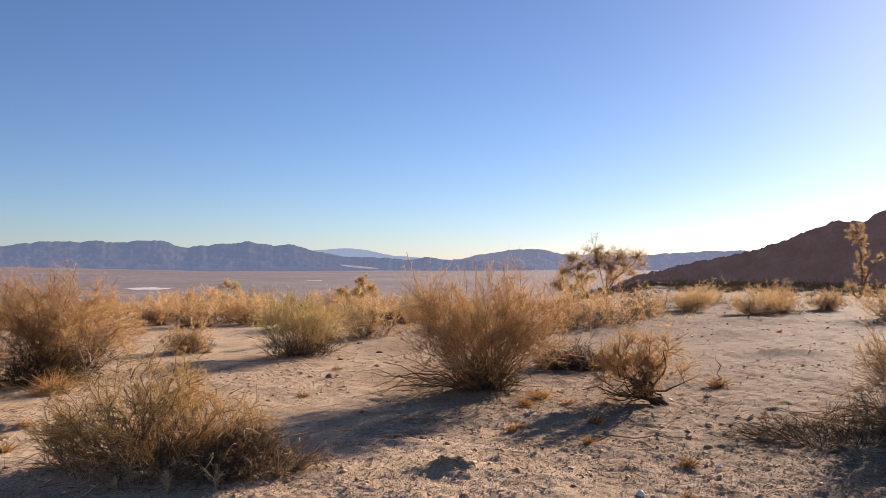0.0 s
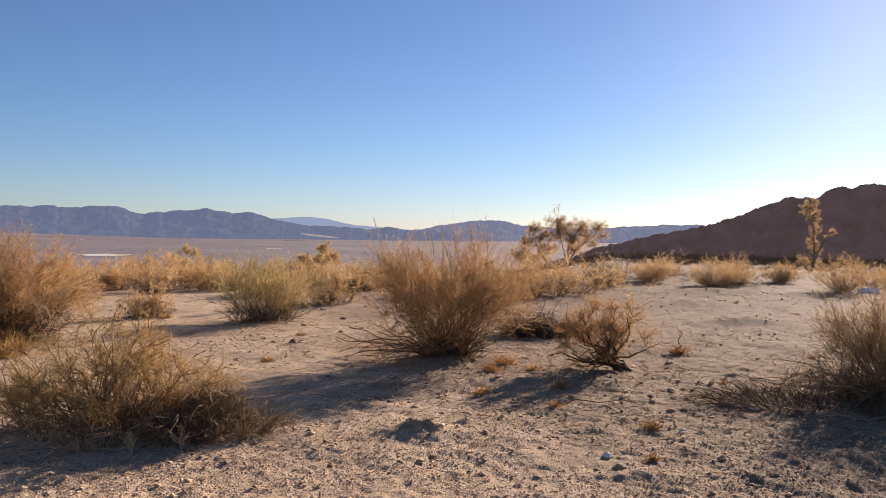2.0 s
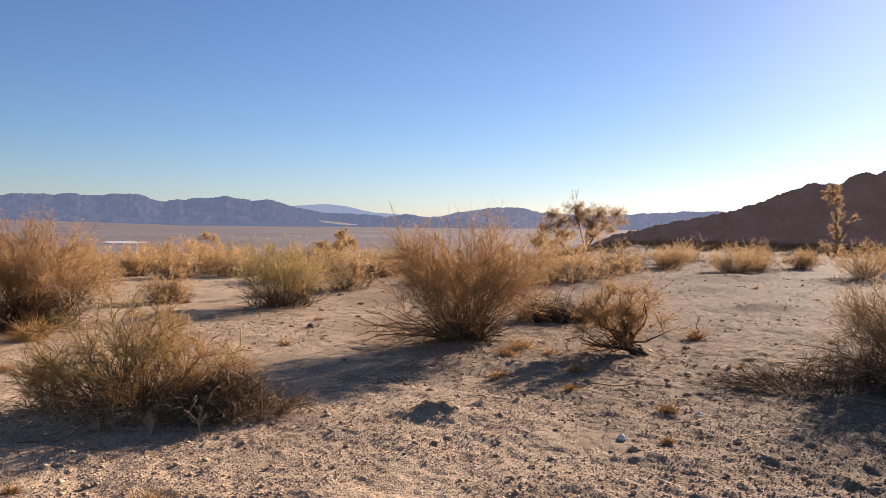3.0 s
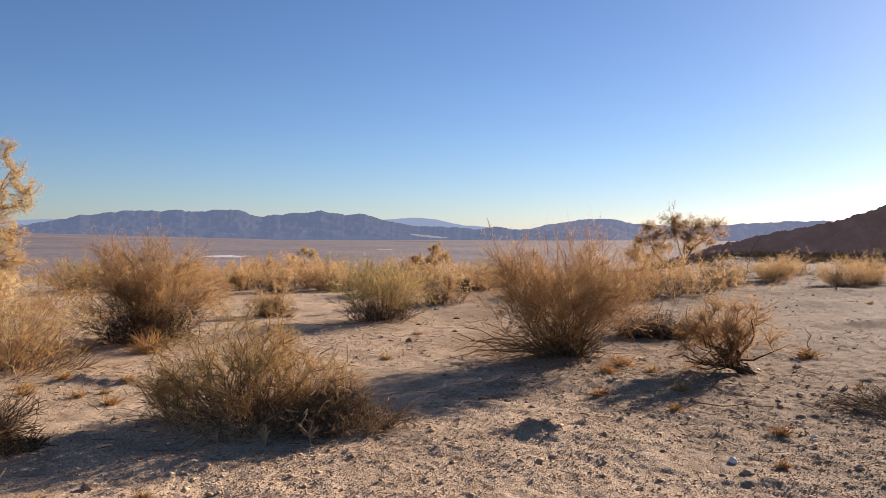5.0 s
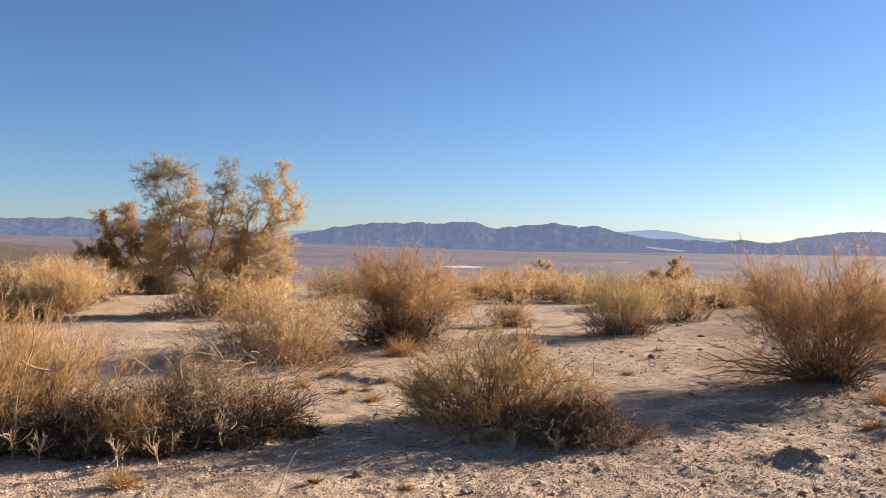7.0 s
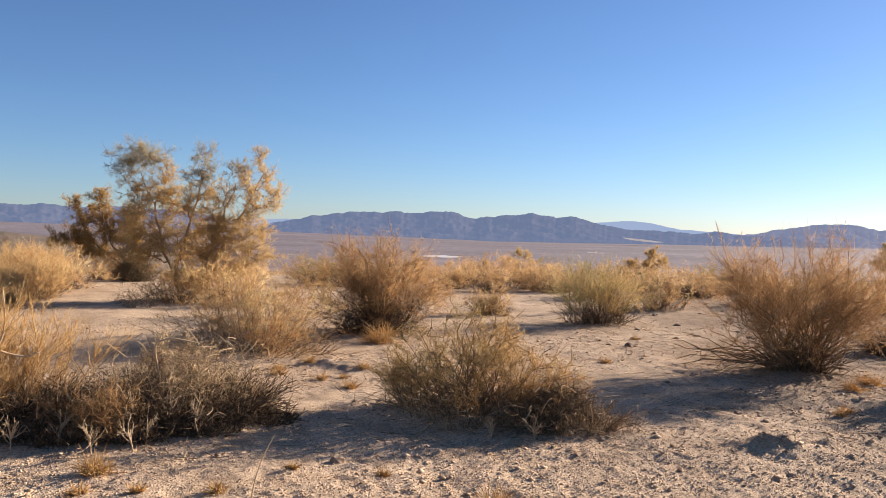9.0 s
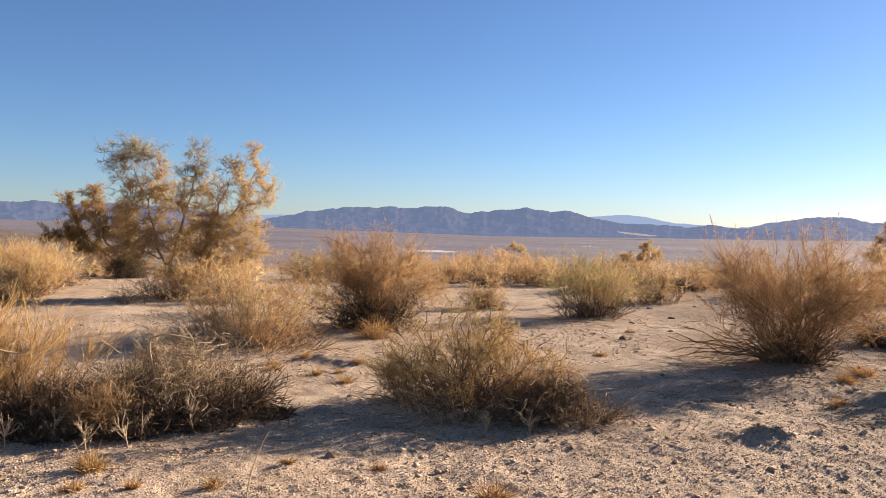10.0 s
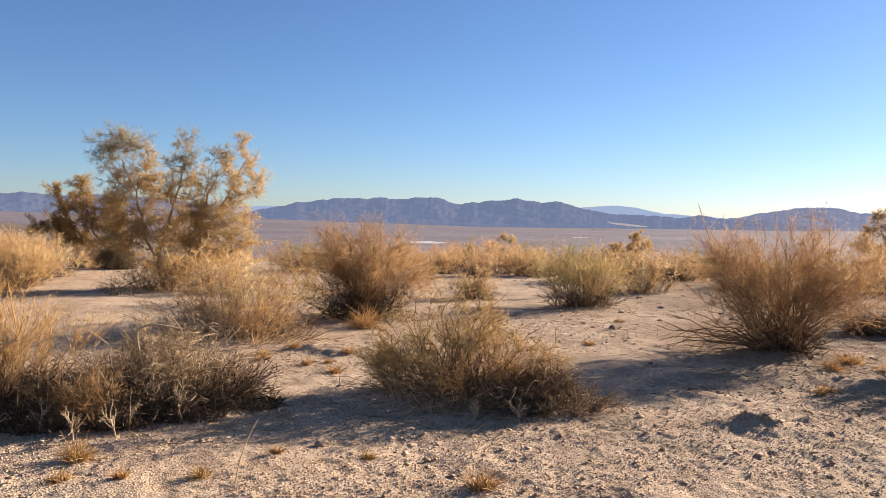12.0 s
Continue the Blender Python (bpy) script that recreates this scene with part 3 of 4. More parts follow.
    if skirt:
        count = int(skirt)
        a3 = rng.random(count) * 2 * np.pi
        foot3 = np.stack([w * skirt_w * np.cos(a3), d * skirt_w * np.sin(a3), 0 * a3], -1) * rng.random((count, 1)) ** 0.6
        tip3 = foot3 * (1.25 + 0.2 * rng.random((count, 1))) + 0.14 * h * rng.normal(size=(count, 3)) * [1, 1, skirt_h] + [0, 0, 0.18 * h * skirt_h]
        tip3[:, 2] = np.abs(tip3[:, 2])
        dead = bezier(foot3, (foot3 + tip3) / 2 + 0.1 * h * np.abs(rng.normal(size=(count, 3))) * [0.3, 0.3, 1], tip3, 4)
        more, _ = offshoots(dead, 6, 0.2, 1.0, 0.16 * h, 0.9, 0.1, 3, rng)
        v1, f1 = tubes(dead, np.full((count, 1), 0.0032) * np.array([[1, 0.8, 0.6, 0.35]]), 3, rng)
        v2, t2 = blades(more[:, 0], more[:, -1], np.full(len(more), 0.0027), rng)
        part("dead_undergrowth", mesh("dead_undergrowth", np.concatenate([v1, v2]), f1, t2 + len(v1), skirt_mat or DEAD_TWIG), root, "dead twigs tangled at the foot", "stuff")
    for k in range(pale):
        a4, b4, far4 = rng.random() * 2 * np.pi, rng.random() * 2 * np.pi, w * (0.1 + 0.16 * rng.random())
        p = np.array([[0.35 * w * np.cos(a4), 0.35 * d * np.sin(a4), h * (0.3 + 0.5 * rng.random())]])
        q = p + np.array([[far4 * math.cos(b4), far4 * math.sin(b4), h * 0.25 * rng.uniform(-1, 0.8)]])
        q[:, 2] = np.maximum(q[:, 2], 0.05)
        v, f = tubes(bezier(p, (p + q) / 2 + 0.16 * h * rng.normal(size=(1, 3)) + [0, 0, 0.15 * h], q, 9), np.linspace(0.0029, 0.0011, 9)[None], 4, rng)
        part("bleached_branch", mesh("bleached_branch", v, f, None, BLEACHED), root, "bleached pale bare branch")
    for path, rad in zip(stem_paths, stem_r):
        v, f = tubes(path[None], rad[None], 5, rng)
        part("stem", mesh("stem", v, f, None, bark), root)
    v1, f1 = tubes(br, br_r, 3, rng)
    if leaves:
        v2, t2 = (blades if fine > 1.1 else spikes)(tw[:, 0], tw[:, -1], np.full(len(tw), (0.0022 if fine > 1.1 else 0.0017) * fine), rng)
        crown = part("crown", mesh("crown", np.concatenate([v1, v2]), f1, t2 + len(v1), leaf), root, kind="stuff")
    else:
        bent = np.concatenate([tw[:, 0], tw[:, 1]])
        v2, t2 = spikes(bent, np.concatenate([tw[:, 1], tw[:, 2]]), np.concatenate([np.full(len(tw), 0.0013 * fine), np.full(len(tw), 0.0009 * fine)]), rng)
        part("crown", mesh("crown", np.concatenate([v1, v2]), f1, t2 + len(v1), leaf), root, kind="stuff")
    if leaves:
        part("foliage", leaf_mesh("foliage", tw, leaves, 0.028 * h ** 0.5 * fine * leaf_len, 0.0013 * fine * leaf_r, leaf, rng, 0.3 + 0.6 * spread + 0.9 * fluffy), crown, kind="stuff")
    return root


def grow_tree(name, label, x, y, trunks, clumps, depth, leaf, seed, yaw=0.0, bark=BARK_GREY, thick=0.04, size=1.0, dense=1.0, twigs=6, leaves=8, group="smoke trees", grey=None, leaf_size=1.0, tuft_size=1.0, crooked=1.0):
    """A sparse desert tree. trunks: lists of (across, up) from the ground; clumps: across, up, half width and half height of each tuft group of the
    crown (a fifth 1: grey-green), each of which grows from the nearest wood below it."""
    rng = np.random.default_rng(seed)
    root = thing(name, x, y, ground_at(x, y) - 0.03, label, "tree", group, yaw)
    wood, girth = [], []

    def limb(path, rad, sides, part_name):
        v, f = tubes(path[None], rad[None], sides, rng)
        part(part_name, mesh(part_name, v, f, None, bark, True), root)
        wood.extend(path[2:])
        girth.extend(rad[2:])

    for line in trunks:
        line = np.array(line, float)
        s = np.linspace(0, 1, 14)
        at = np.linspace(0, 1, len(line))
        path = np.stack([np.interp(s, at, line[:, 0]), depth * 0.35 * rng.normal() * s ** 1.5, np.interp(s, at, line[:, 1])], -1)
        path[1:-1] = (path[:-2] + 2 * path[1:-1] + path[2:]) / 4
        path[2:] += 0.022 * crooked * rng.normal(size=(12, 3))
        limb(path, thick * (0.8 + 0.4 * rng.random()) * np.linspace(1, 0.24, 14), 7, "trunk")
    boughs = {0: [], 1: []}
    for cx, cz, rx, rz, *tone in sorted(clumps, key=lambda c: c[1]):
        mid = np.array([cx, depth * rng.uniform(-0.5, 0.5), cz])
        pts = np.array(wood)
        gap = np.linalg.norm((pts - mid) * [1, 0.6, 1], axis=1) + np.where(pts[:, 2] > cz - 0.12, 1.5, 0.0)
        k = int(np.argmin(gap))
        p, tip = pts[k], mid + [0, 0, 0.35 * rz]
        bow = (p + tip) / 2 + [0, 0, -0.1 * np.linalg.norm(tip - p)] + 0.07 * crooked * rng.normal(size=3)
        path = bezier(p[None], bow[None], tip[None], 9)[0]
        path[1:8] += 0.018 * crooked * rng.normal(size=(7, 3))
        r0 = min(0.75 * girth[k], thick * 0.6)
        limb(path, r0 * np.linspace(1, 0.3, 9), 5, "limb")
        n = max(5, int(34 * dense * rx * rz / 0.16))
        ball = unit(rng.normal(size=(n, 3))) * rng.random((n, 1)) ** 0.45 * (1 + 0.6 * rng.random((n, 1)) ** 3)
        ends = mid + ball * [rx, 0.9 * (rx + rz) / 2, rz] * (1 + 0.18 * rng.normal(size=(n, 1)))
        own = path[3:]
        near = np.argmin(np.linalg.norm(ends[:, None] - own[None] + [0, 0, -0.1], axis=2), axis=1)
        p = own[near]
        m = max(3, int(7 * dense))
        p2 = path[rng.integers(2, 9, m)]
        ends = np.concatenate([ends, p2 + 0.15 * tuft_size * rng.normal(size=(m, 3))])
        p = np.concatenate([p, p2])
        boughs[1 if tone and grey else 0].append(bezier(p, (p + ends) / 2 + 0.06 * rng.normal(size=p.shape) - [0, 0, 0.03], ends, 5))
    for key, group_of in boughs.items():
        if not group_of:
            continue
        sub = np.concatenate(group_of)
        v, f = tubes(sub, np.full((len(sub), 1), 0.006 * size) * np.linspace(1, 0.4, 5)[None], 4, rng)
        part("branchwork", mesh("branchwork", v, f, None, bark), root, kind="stuff")
        lush = np.clip(0.75 + 0.4 * rng.normal(size=len(sub)), 0.25, 1.5)
        b2, src = offshoots(sub, 7, 0.45, 1.0, 0.15 * tuft_size, 1.0, 0.25, 3, rng)
        b2 = b2[:, :1] + (b2 - b2[:, :1]) * lush[src][:, None, None]
        tw, _ = offshoots(b2, twigs, 0.2, 1.0, 0.085 * tuft_size, 0.9, 0.2, 3, rng)
        colour = grey if key else leaf
        v, t = spikes(b2[:, 0], b2[:, -1], np.full(len(b2), 0.0032 * size), rng)
        v2, t2 = blades(tw[:, 0], tw[:, -1], np.full(len(tw), 0.0022 * size), rng)
        top = part("crown", mesh("crown", np.concatenate([v, v2]), None, np.concatenate([t, t2 + len(v)]), colour), root, "grey-green feathery twigs" if key else "", kind="stuff")
        part("foliage", leaf_mesh("foliage", tw, leaves, 0.036 * size ** 0.5 * leaf_size, 0.0026 * size * leaf_size, colour, rng, 1.0), top, kind="stuff")
    return root


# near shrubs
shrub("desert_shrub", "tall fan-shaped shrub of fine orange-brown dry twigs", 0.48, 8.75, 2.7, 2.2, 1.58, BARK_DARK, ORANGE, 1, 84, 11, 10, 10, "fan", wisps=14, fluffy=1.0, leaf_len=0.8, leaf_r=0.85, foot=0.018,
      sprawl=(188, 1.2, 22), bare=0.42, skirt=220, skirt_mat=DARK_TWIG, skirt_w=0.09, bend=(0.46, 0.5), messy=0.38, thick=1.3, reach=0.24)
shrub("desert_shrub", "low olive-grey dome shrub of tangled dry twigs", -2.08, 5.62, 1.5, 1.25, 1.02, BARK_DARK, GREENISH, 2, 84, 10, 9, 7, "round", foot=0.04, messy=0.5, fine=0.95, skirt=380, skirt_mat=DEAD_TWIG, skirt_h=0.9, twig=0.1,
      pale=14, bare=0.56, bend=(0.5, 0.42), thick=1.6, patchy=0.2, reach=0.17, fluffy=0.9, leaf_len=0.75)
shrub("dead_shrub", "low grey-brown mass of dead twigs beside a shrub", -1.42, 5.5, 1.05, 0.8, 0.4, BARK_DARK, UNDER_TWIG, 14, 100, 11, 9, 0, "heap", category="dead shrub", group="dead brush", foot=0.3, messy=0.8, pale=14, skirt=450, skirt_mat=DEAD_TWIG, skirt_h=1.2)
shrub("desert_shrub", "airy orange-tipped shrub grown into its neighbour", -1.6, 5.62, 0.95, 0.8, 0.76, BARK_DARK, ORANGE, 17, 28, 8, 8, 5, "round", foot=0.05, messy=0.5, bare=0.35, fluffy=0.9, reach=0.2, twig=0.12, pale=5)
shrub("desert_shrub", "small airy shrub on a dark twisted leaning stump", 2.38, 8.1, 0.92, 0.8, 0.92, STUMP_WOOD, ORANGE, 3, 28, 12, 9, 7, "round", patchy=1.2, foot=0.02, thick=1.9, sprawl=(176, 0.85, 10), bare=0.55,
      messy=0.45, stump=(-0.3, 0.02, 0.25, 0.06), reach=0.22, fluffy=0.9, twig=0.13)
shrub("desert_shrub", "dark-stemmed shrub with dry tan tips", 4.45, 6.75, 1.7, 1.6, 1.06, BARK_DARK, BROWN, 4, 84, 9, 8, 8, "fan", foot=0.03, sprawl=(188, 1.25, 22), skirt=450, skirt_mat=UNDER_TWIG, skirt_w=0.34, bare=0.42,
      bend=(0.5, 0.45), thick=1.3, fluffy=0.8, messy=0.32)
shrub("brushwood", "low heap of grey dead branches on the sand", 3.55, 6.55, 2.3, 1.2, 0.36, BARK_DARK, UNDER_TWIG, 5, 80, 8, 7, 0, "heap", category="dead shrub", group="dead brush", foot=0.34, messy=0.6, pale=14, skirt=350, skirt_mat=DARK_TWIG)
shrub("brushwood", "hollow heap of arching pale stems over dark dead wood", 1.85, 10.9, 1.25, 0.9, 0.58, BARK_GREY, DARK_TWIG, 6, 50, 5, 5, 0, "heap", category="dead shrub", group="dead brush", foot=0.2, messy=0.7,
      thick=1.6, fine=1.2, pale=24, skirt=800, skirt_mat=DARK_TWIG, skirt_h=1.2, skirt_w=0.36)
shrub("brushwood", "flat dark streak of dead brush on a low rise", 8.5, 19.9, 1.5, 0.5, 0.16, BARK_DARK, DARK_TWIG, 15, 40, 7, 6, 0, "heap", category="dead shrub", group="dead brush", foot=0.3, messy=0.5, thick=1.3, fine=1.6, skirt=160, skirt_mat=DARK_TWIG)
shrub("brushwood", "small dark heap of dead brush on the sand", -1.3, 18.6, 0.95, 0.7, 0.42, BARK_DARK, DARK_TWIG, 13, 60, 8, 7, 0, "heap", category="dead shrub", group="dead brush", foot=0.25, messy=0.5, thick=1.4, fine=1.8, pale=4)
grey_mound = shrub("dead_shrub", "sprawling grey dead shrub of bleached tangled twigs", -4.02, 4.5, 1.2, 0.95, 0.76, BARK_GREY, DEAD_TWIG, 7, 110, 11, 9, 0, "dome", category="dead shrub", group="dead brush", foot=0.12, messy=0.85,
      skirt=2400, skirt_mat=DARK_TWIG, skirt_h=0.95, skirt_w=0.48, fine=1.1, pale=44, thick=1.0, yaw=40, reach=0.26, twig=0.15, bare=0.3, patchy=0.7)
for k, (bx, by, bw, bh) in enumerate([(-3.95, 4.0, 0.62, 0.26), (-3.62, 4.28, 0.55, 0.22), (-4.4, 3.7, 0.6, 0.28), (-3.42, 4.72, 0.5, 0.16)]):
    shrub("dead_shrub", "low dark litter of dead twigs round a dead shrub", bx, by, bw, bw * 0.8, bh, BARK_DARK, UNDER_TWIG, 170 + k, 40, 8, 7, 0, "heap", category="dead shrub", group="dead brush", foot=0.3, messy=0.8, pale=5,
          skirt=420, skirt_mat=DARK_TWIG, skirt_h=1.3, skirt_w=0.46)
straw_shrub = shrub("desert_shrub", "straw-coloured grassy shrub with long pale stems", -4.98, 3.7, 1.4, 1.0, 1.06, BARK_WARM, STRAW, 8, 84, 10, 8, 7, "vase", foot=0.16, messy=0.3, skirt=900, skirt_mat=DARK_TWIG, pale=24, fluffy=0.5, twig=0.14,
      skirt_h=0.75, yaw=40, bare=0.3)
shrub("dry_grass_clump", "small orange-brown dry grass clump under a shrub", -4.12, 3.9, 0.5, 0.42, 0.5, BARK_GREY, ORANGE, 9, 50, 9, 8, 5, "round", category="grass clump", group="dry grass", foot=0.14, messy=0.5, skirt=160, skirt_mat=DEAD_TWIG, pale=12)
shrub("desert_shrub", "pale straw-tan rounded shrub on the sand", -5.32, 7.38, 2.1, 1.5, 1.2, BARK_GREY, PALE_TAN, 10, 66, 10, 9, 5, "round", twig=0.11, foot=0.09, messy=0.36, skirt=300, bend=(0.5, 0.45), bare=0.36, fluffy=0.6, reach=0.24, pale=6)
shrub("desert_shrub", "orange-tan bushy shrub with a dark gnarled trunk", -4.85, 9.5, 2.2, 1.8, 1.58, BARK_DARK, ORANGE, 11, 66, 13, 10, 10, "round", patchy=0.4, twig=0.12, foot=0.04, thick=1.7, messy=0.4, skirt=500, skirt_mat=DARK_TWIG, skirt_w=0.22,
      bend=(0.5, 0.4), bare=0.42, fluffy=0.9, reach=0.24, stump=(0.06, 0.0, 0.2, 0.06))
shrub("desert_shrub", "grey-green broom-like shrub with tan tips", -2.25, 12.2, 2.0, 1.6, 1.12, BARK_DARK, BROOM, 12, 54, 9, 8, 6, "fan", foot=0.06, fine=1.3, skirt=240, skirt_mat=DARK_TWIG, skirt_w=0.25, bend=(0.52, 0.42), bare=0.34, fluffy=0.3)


def bleached(root, points, radius, seed):
    """One thick bare weathered branch caught in a shrub, along points in the world."""
    rng = np.random.default_rng(seed)
    inside = root.matrix_basis.inverted()
    line = np.array([tuple(inside @ Vector(p)) for p in points])
    at = np.linspace(0, len(line) - 1, 16)
    path = np.stack([np.interp(at, np.arange(len(line)), line[:, k]) for k in range(3)], -1)
    path[1:-1] = (path[:-2] + path[1:-1] + path[2:]) / 3
    v, f = tubes(path[None], radius * np.linspace(1, 0.6, 16)[None], 5, rng)
    part("bleached_branch", mesh("bleached_branch", v, f, None, BLEACHED, True), root, "thick curled bleached bare branch")


bleached(straw_shrub, [(-4.66, 3.51, 0.63), (-4.62, 3.55, 0.59), (-4.57, 3.62, 0.56), (-4.51, 3.67, 0.55), (-4.5, 3.69, 0.58), (-4.48, 3.71, 0.57)], 0.009, 1)
bleached(straw_shrub, [(-4.7, 3.5, 0.05), (-4.72, 3.52, 0.4), (-4.65, 3.6, 0.75), (-4.7, 3.62, 0.98)], 0.007, 2)
bleached(grey_mound, [(-4.0, 4.3, 0.35), (-3.98, 4.21, 0.6), (-3.93, 4.25, 0.63), (-3.89, 4.29, 0.64), (-3.82, 4.35, 0.62), (-3.75, 4.4, 0.6)], 0.009, 3)


def dead_fork(x, y, tall, seed):
    """A pale dead twig that forks again and again, like a coral."""
    rng = np.random.default_rng(seed)
    root = thing("dead_twig", x, y, float(surface(np.array([x]), np.array([y]))[0]) - 0.01, "pale grey forked dead twig standing in the sand", "dead plant", "dead brush")
    top = np.array([[0.2 * tall * rng.normal(), 0.2 * tall * rng.normal(), 0.55 * tall]])
    main = bezier(np.array([[0, 0, -0.01]]), top * [0.2, 0.2, 0.5], top, 6)
    first, _ = offshoots(main, 9, 0.25, 1.0, 0.5 * tall, 0.6, 0.25, 5, rng)
    second, _ = offshoots(first, 4, 0.35, 1.0, 0.22 * tall, 0.6, 0.2, 4, rng)
    v, f = tubes(main, 0.0046 * np.linspace(1, 0.6, 6)[None], 5, rng)
    part("stem", mesh("stem", v, f, None, BLEACHED), root)
    v1, f1 = tubes(first, np.full((len(first), 1), 0.003) * np.linspace(1, 0.6, 5)[None], 4, rng)
    v2, f2 = tubes(second, np.full((len(second), 1), 0.0019) * np.linspace(1, 0.5, 4)[None], 3, rng)
    part("branchwork", mesh("branchwork", np.concatenate([v1, v2]), np.concatenate([f1, f2 + len(v1)]), None, BLEACHED), root, kind="stuff")


for k, (fx, fy, ft) in enumerate([(-3.87, 3.55, 0.26), (-3.66, 3.68, 0.22), (-3.8, 4.2, 0.28), (-3.93, 4.1, 0.3), (-3.58, 4.2, 0.24), (-4.6, 3.4, 0.3), (-4.36, 3.4, 0.24), (-3.5, 4.62, 0.2), (-3.76, 3.9, 0.2), (-4.2, 3.6, 0.26), (-1.75, 5.0, 0.2), (-1.45, 5.05, 0.18), (-2.1, 5.05, 0.16)]):
    dead_fork(fx, fy, ft, 500 + k)
shrub("desert_shrub", "small dense olive sprig beside a larger shrub", -2.62, 5.55, 0.34, 0.32, 0.48, BARK_DARK, GREENISH, 16, 16, 9, 8, 8, "round", foot=0.03, bare=0.6, messy=0.3, lean=(-0.1, 0), reach=0.2, patchy=1.2)

# trees
tall_tree = grow_tree("smoke_tree", "tall golden and grey-green smoke tree with open crown", -10.0, 12.0,
          [[(-0.05, 0), (-0.2, 0.5), (-0.52, 1.08), (-0.6, 1.76), (-0.88, 2.44)], [(-0.15, 0), (-0.25, 0.65), (-0.05, 1.3), (0.16, 1.9), (0.24, 2.5)], [(0.1, 0), (0.35, 0.45), (0.68, 1.19), (1.15, 1.9), (1.41, 2.55)], [(0.05, 0), (0.4, 0.9), (0.6, 1.6), (0.9, 2.3)]],
          [(-0.88, 2.82, 0.46, 0.28, 1), (-1.12, 2.5, 0.3, 0.3, 1), (-0.72, 2.62, 0.4, 0.28, 1), (-0.42, 2.42, 0.24, 0.34), (-0.62, 2.1, 0.44, 0.26), (-0.9, 1.75, 0.34, 0.25), (-0.3, 1.8, 0.32, 0.3), (0.24, 2.68, 0.27, 0.36, 1), (0.12, 2.3, 0.28, 0.24, 1),
           (-0.02, 1.8, 0.38, 0.26), (0.42, 2.15, 0.26, 0.24), (1.32, 2.88, 0.17, 0.26), (0.94, 2.55, 0.24, 0.24, 1), (1.47, 2.32, 0.24, 0.32), (1.06, 2.28, 0.24, 0.22), (1.26, 1.92, 0.34, 0.22), (1.56, 1.98, 0.2, 0.28), (0.68, 2.02, 0.3, 0.25), (0.4, 1.7, 0.34, 0.28), (0.2, 1.35, 0.6, 0.34),
           (-0.2, 0.98, 0.5, 0.36), (0.85, 1.5, 0.34, 0.28), (0.98, 1.15, 0.46, 0.34), (1.42, 1.4, 0.22, 0.34), (-0.95, 1.38, 0.36, 0.4), (-0.95, 0.98, 0.42, 0.3), (0.55, 0.72, 0.66, 0.36), (1.25, 0.8, 0.5, 0.34), (-0.5, 1.4, 0.34, 0.3), (0.05, 0.5, 0.6, 0.3), (0.6, 1.15, 0.5, 0.32), (-0.65, 1.15, 0.4, 0.3), (0.1, 0.95, 0.5, 0.34), (1.15, 1.6, 0.3, 0.24), (-0.35, 2.05, 0.24, 0.3), (-0.98, 2.15, 0.26, 0.3), (0.55, 1.4, 0.4, 0.3), (0.95, 0.55, 0.5, 0.3)],
          1.1, GOLD, 21, yaw=40, bark=BARK_WARM, thick=0.042, grey=GREY_GREEN, leaf_size=0.72, leaves=6, dense=1.05, tuft_size=1.12)
grow_tree("smoke_tree", "small olive smoke tree with drooping side branches", -15.3, 16.4,
          [[(0, 0), (-0.3, 0.5), (-0.7, 1.2), (-0.85, 2.0)], [(0, 0), (-0.6, 0.6), (-1.2, 1.2), (-1.45, 1.9)], [(0, 0), (0, 0.7), (-0.15, 1.4)]],
          [(-0.84, 2.2, 0.27, 0.26), (-0.88, 1.75, 0.42, 0.3), (-1.48, 2.0, 0.2, 0.2), (-1.28, 1.6, 0.3, 0.25), (-0.7, 1.25, 0.5, 0.35), (-1.4, 1.08, 0.5, 0.3), (-1.95, 1.1, 0.35, 0.25), (-0.15, 1.6, 0.4, 0.4), (-0.1, 1.0, 0.5, 0.35), (-1.0, 0.75, 0.6, 0.3), (0.0, 0.35, 0.5, 0.35)],
          0.9, OLIVE_TREE, 22, yaw=42, size=1.1, leaves=6, leaf_size=1.15, dense=1.3, tuft_size=1.1)
grow_tree("smoke_tree", "golden smoke tree with a flat spreading crown", 5.9, 28.5,
          [[(0.05, 0), (0.1, 0.5), (-0.02, 0.95), (-0.22, 1.75)], [(0.1, 0), (0.18, 0.6), (0.5, 1.05), (0.9, 1.35), (1.15, 1.65)], [(-0.1, 0), (-0.5, 0.4), (-0.95, 0.9), (-1.1, 1.5)], [(0.1, 0), (0.12, 0.8), (0.4, 1.55)]],
          [(0.5, 1.82, 0.5, 0.2), (-0.27, 1.98, 0.48, 0.19), (0.12, 1.86, 0.4, 0.22), (1.18, 1.8, 0.32, 0.17), (1.42, 1.45, 0.18, 0.14), (0.75, 1.45, 0.34, 0.2), (1.02, 1.25, 0.22, 0.14), (0.25, 1.4, 0.4, 0.24), (-1.15, 1.72, 0.4, 0.18), (-0.8, 1.45, 0.42, 0.26), (-1.4, 1.2, 0.42, 0.26),
           (-1.7, 0.7, 0.46, 0.3), (-0.6, 1.0, 0.5, 0.3), (-0.15, 1.55, 0.34, 0.24), (-1.1, 0.6, 0.6, 0.3), (0.3, 1.0, 0.35, 0.25)], 1.0, BROWN, 23, yaw=-12, size=1.15, bark=BARK_WARM, leaves=5, leaf_size=0.95, thick=0.05, dense=1.25, tuft_size=1.25)
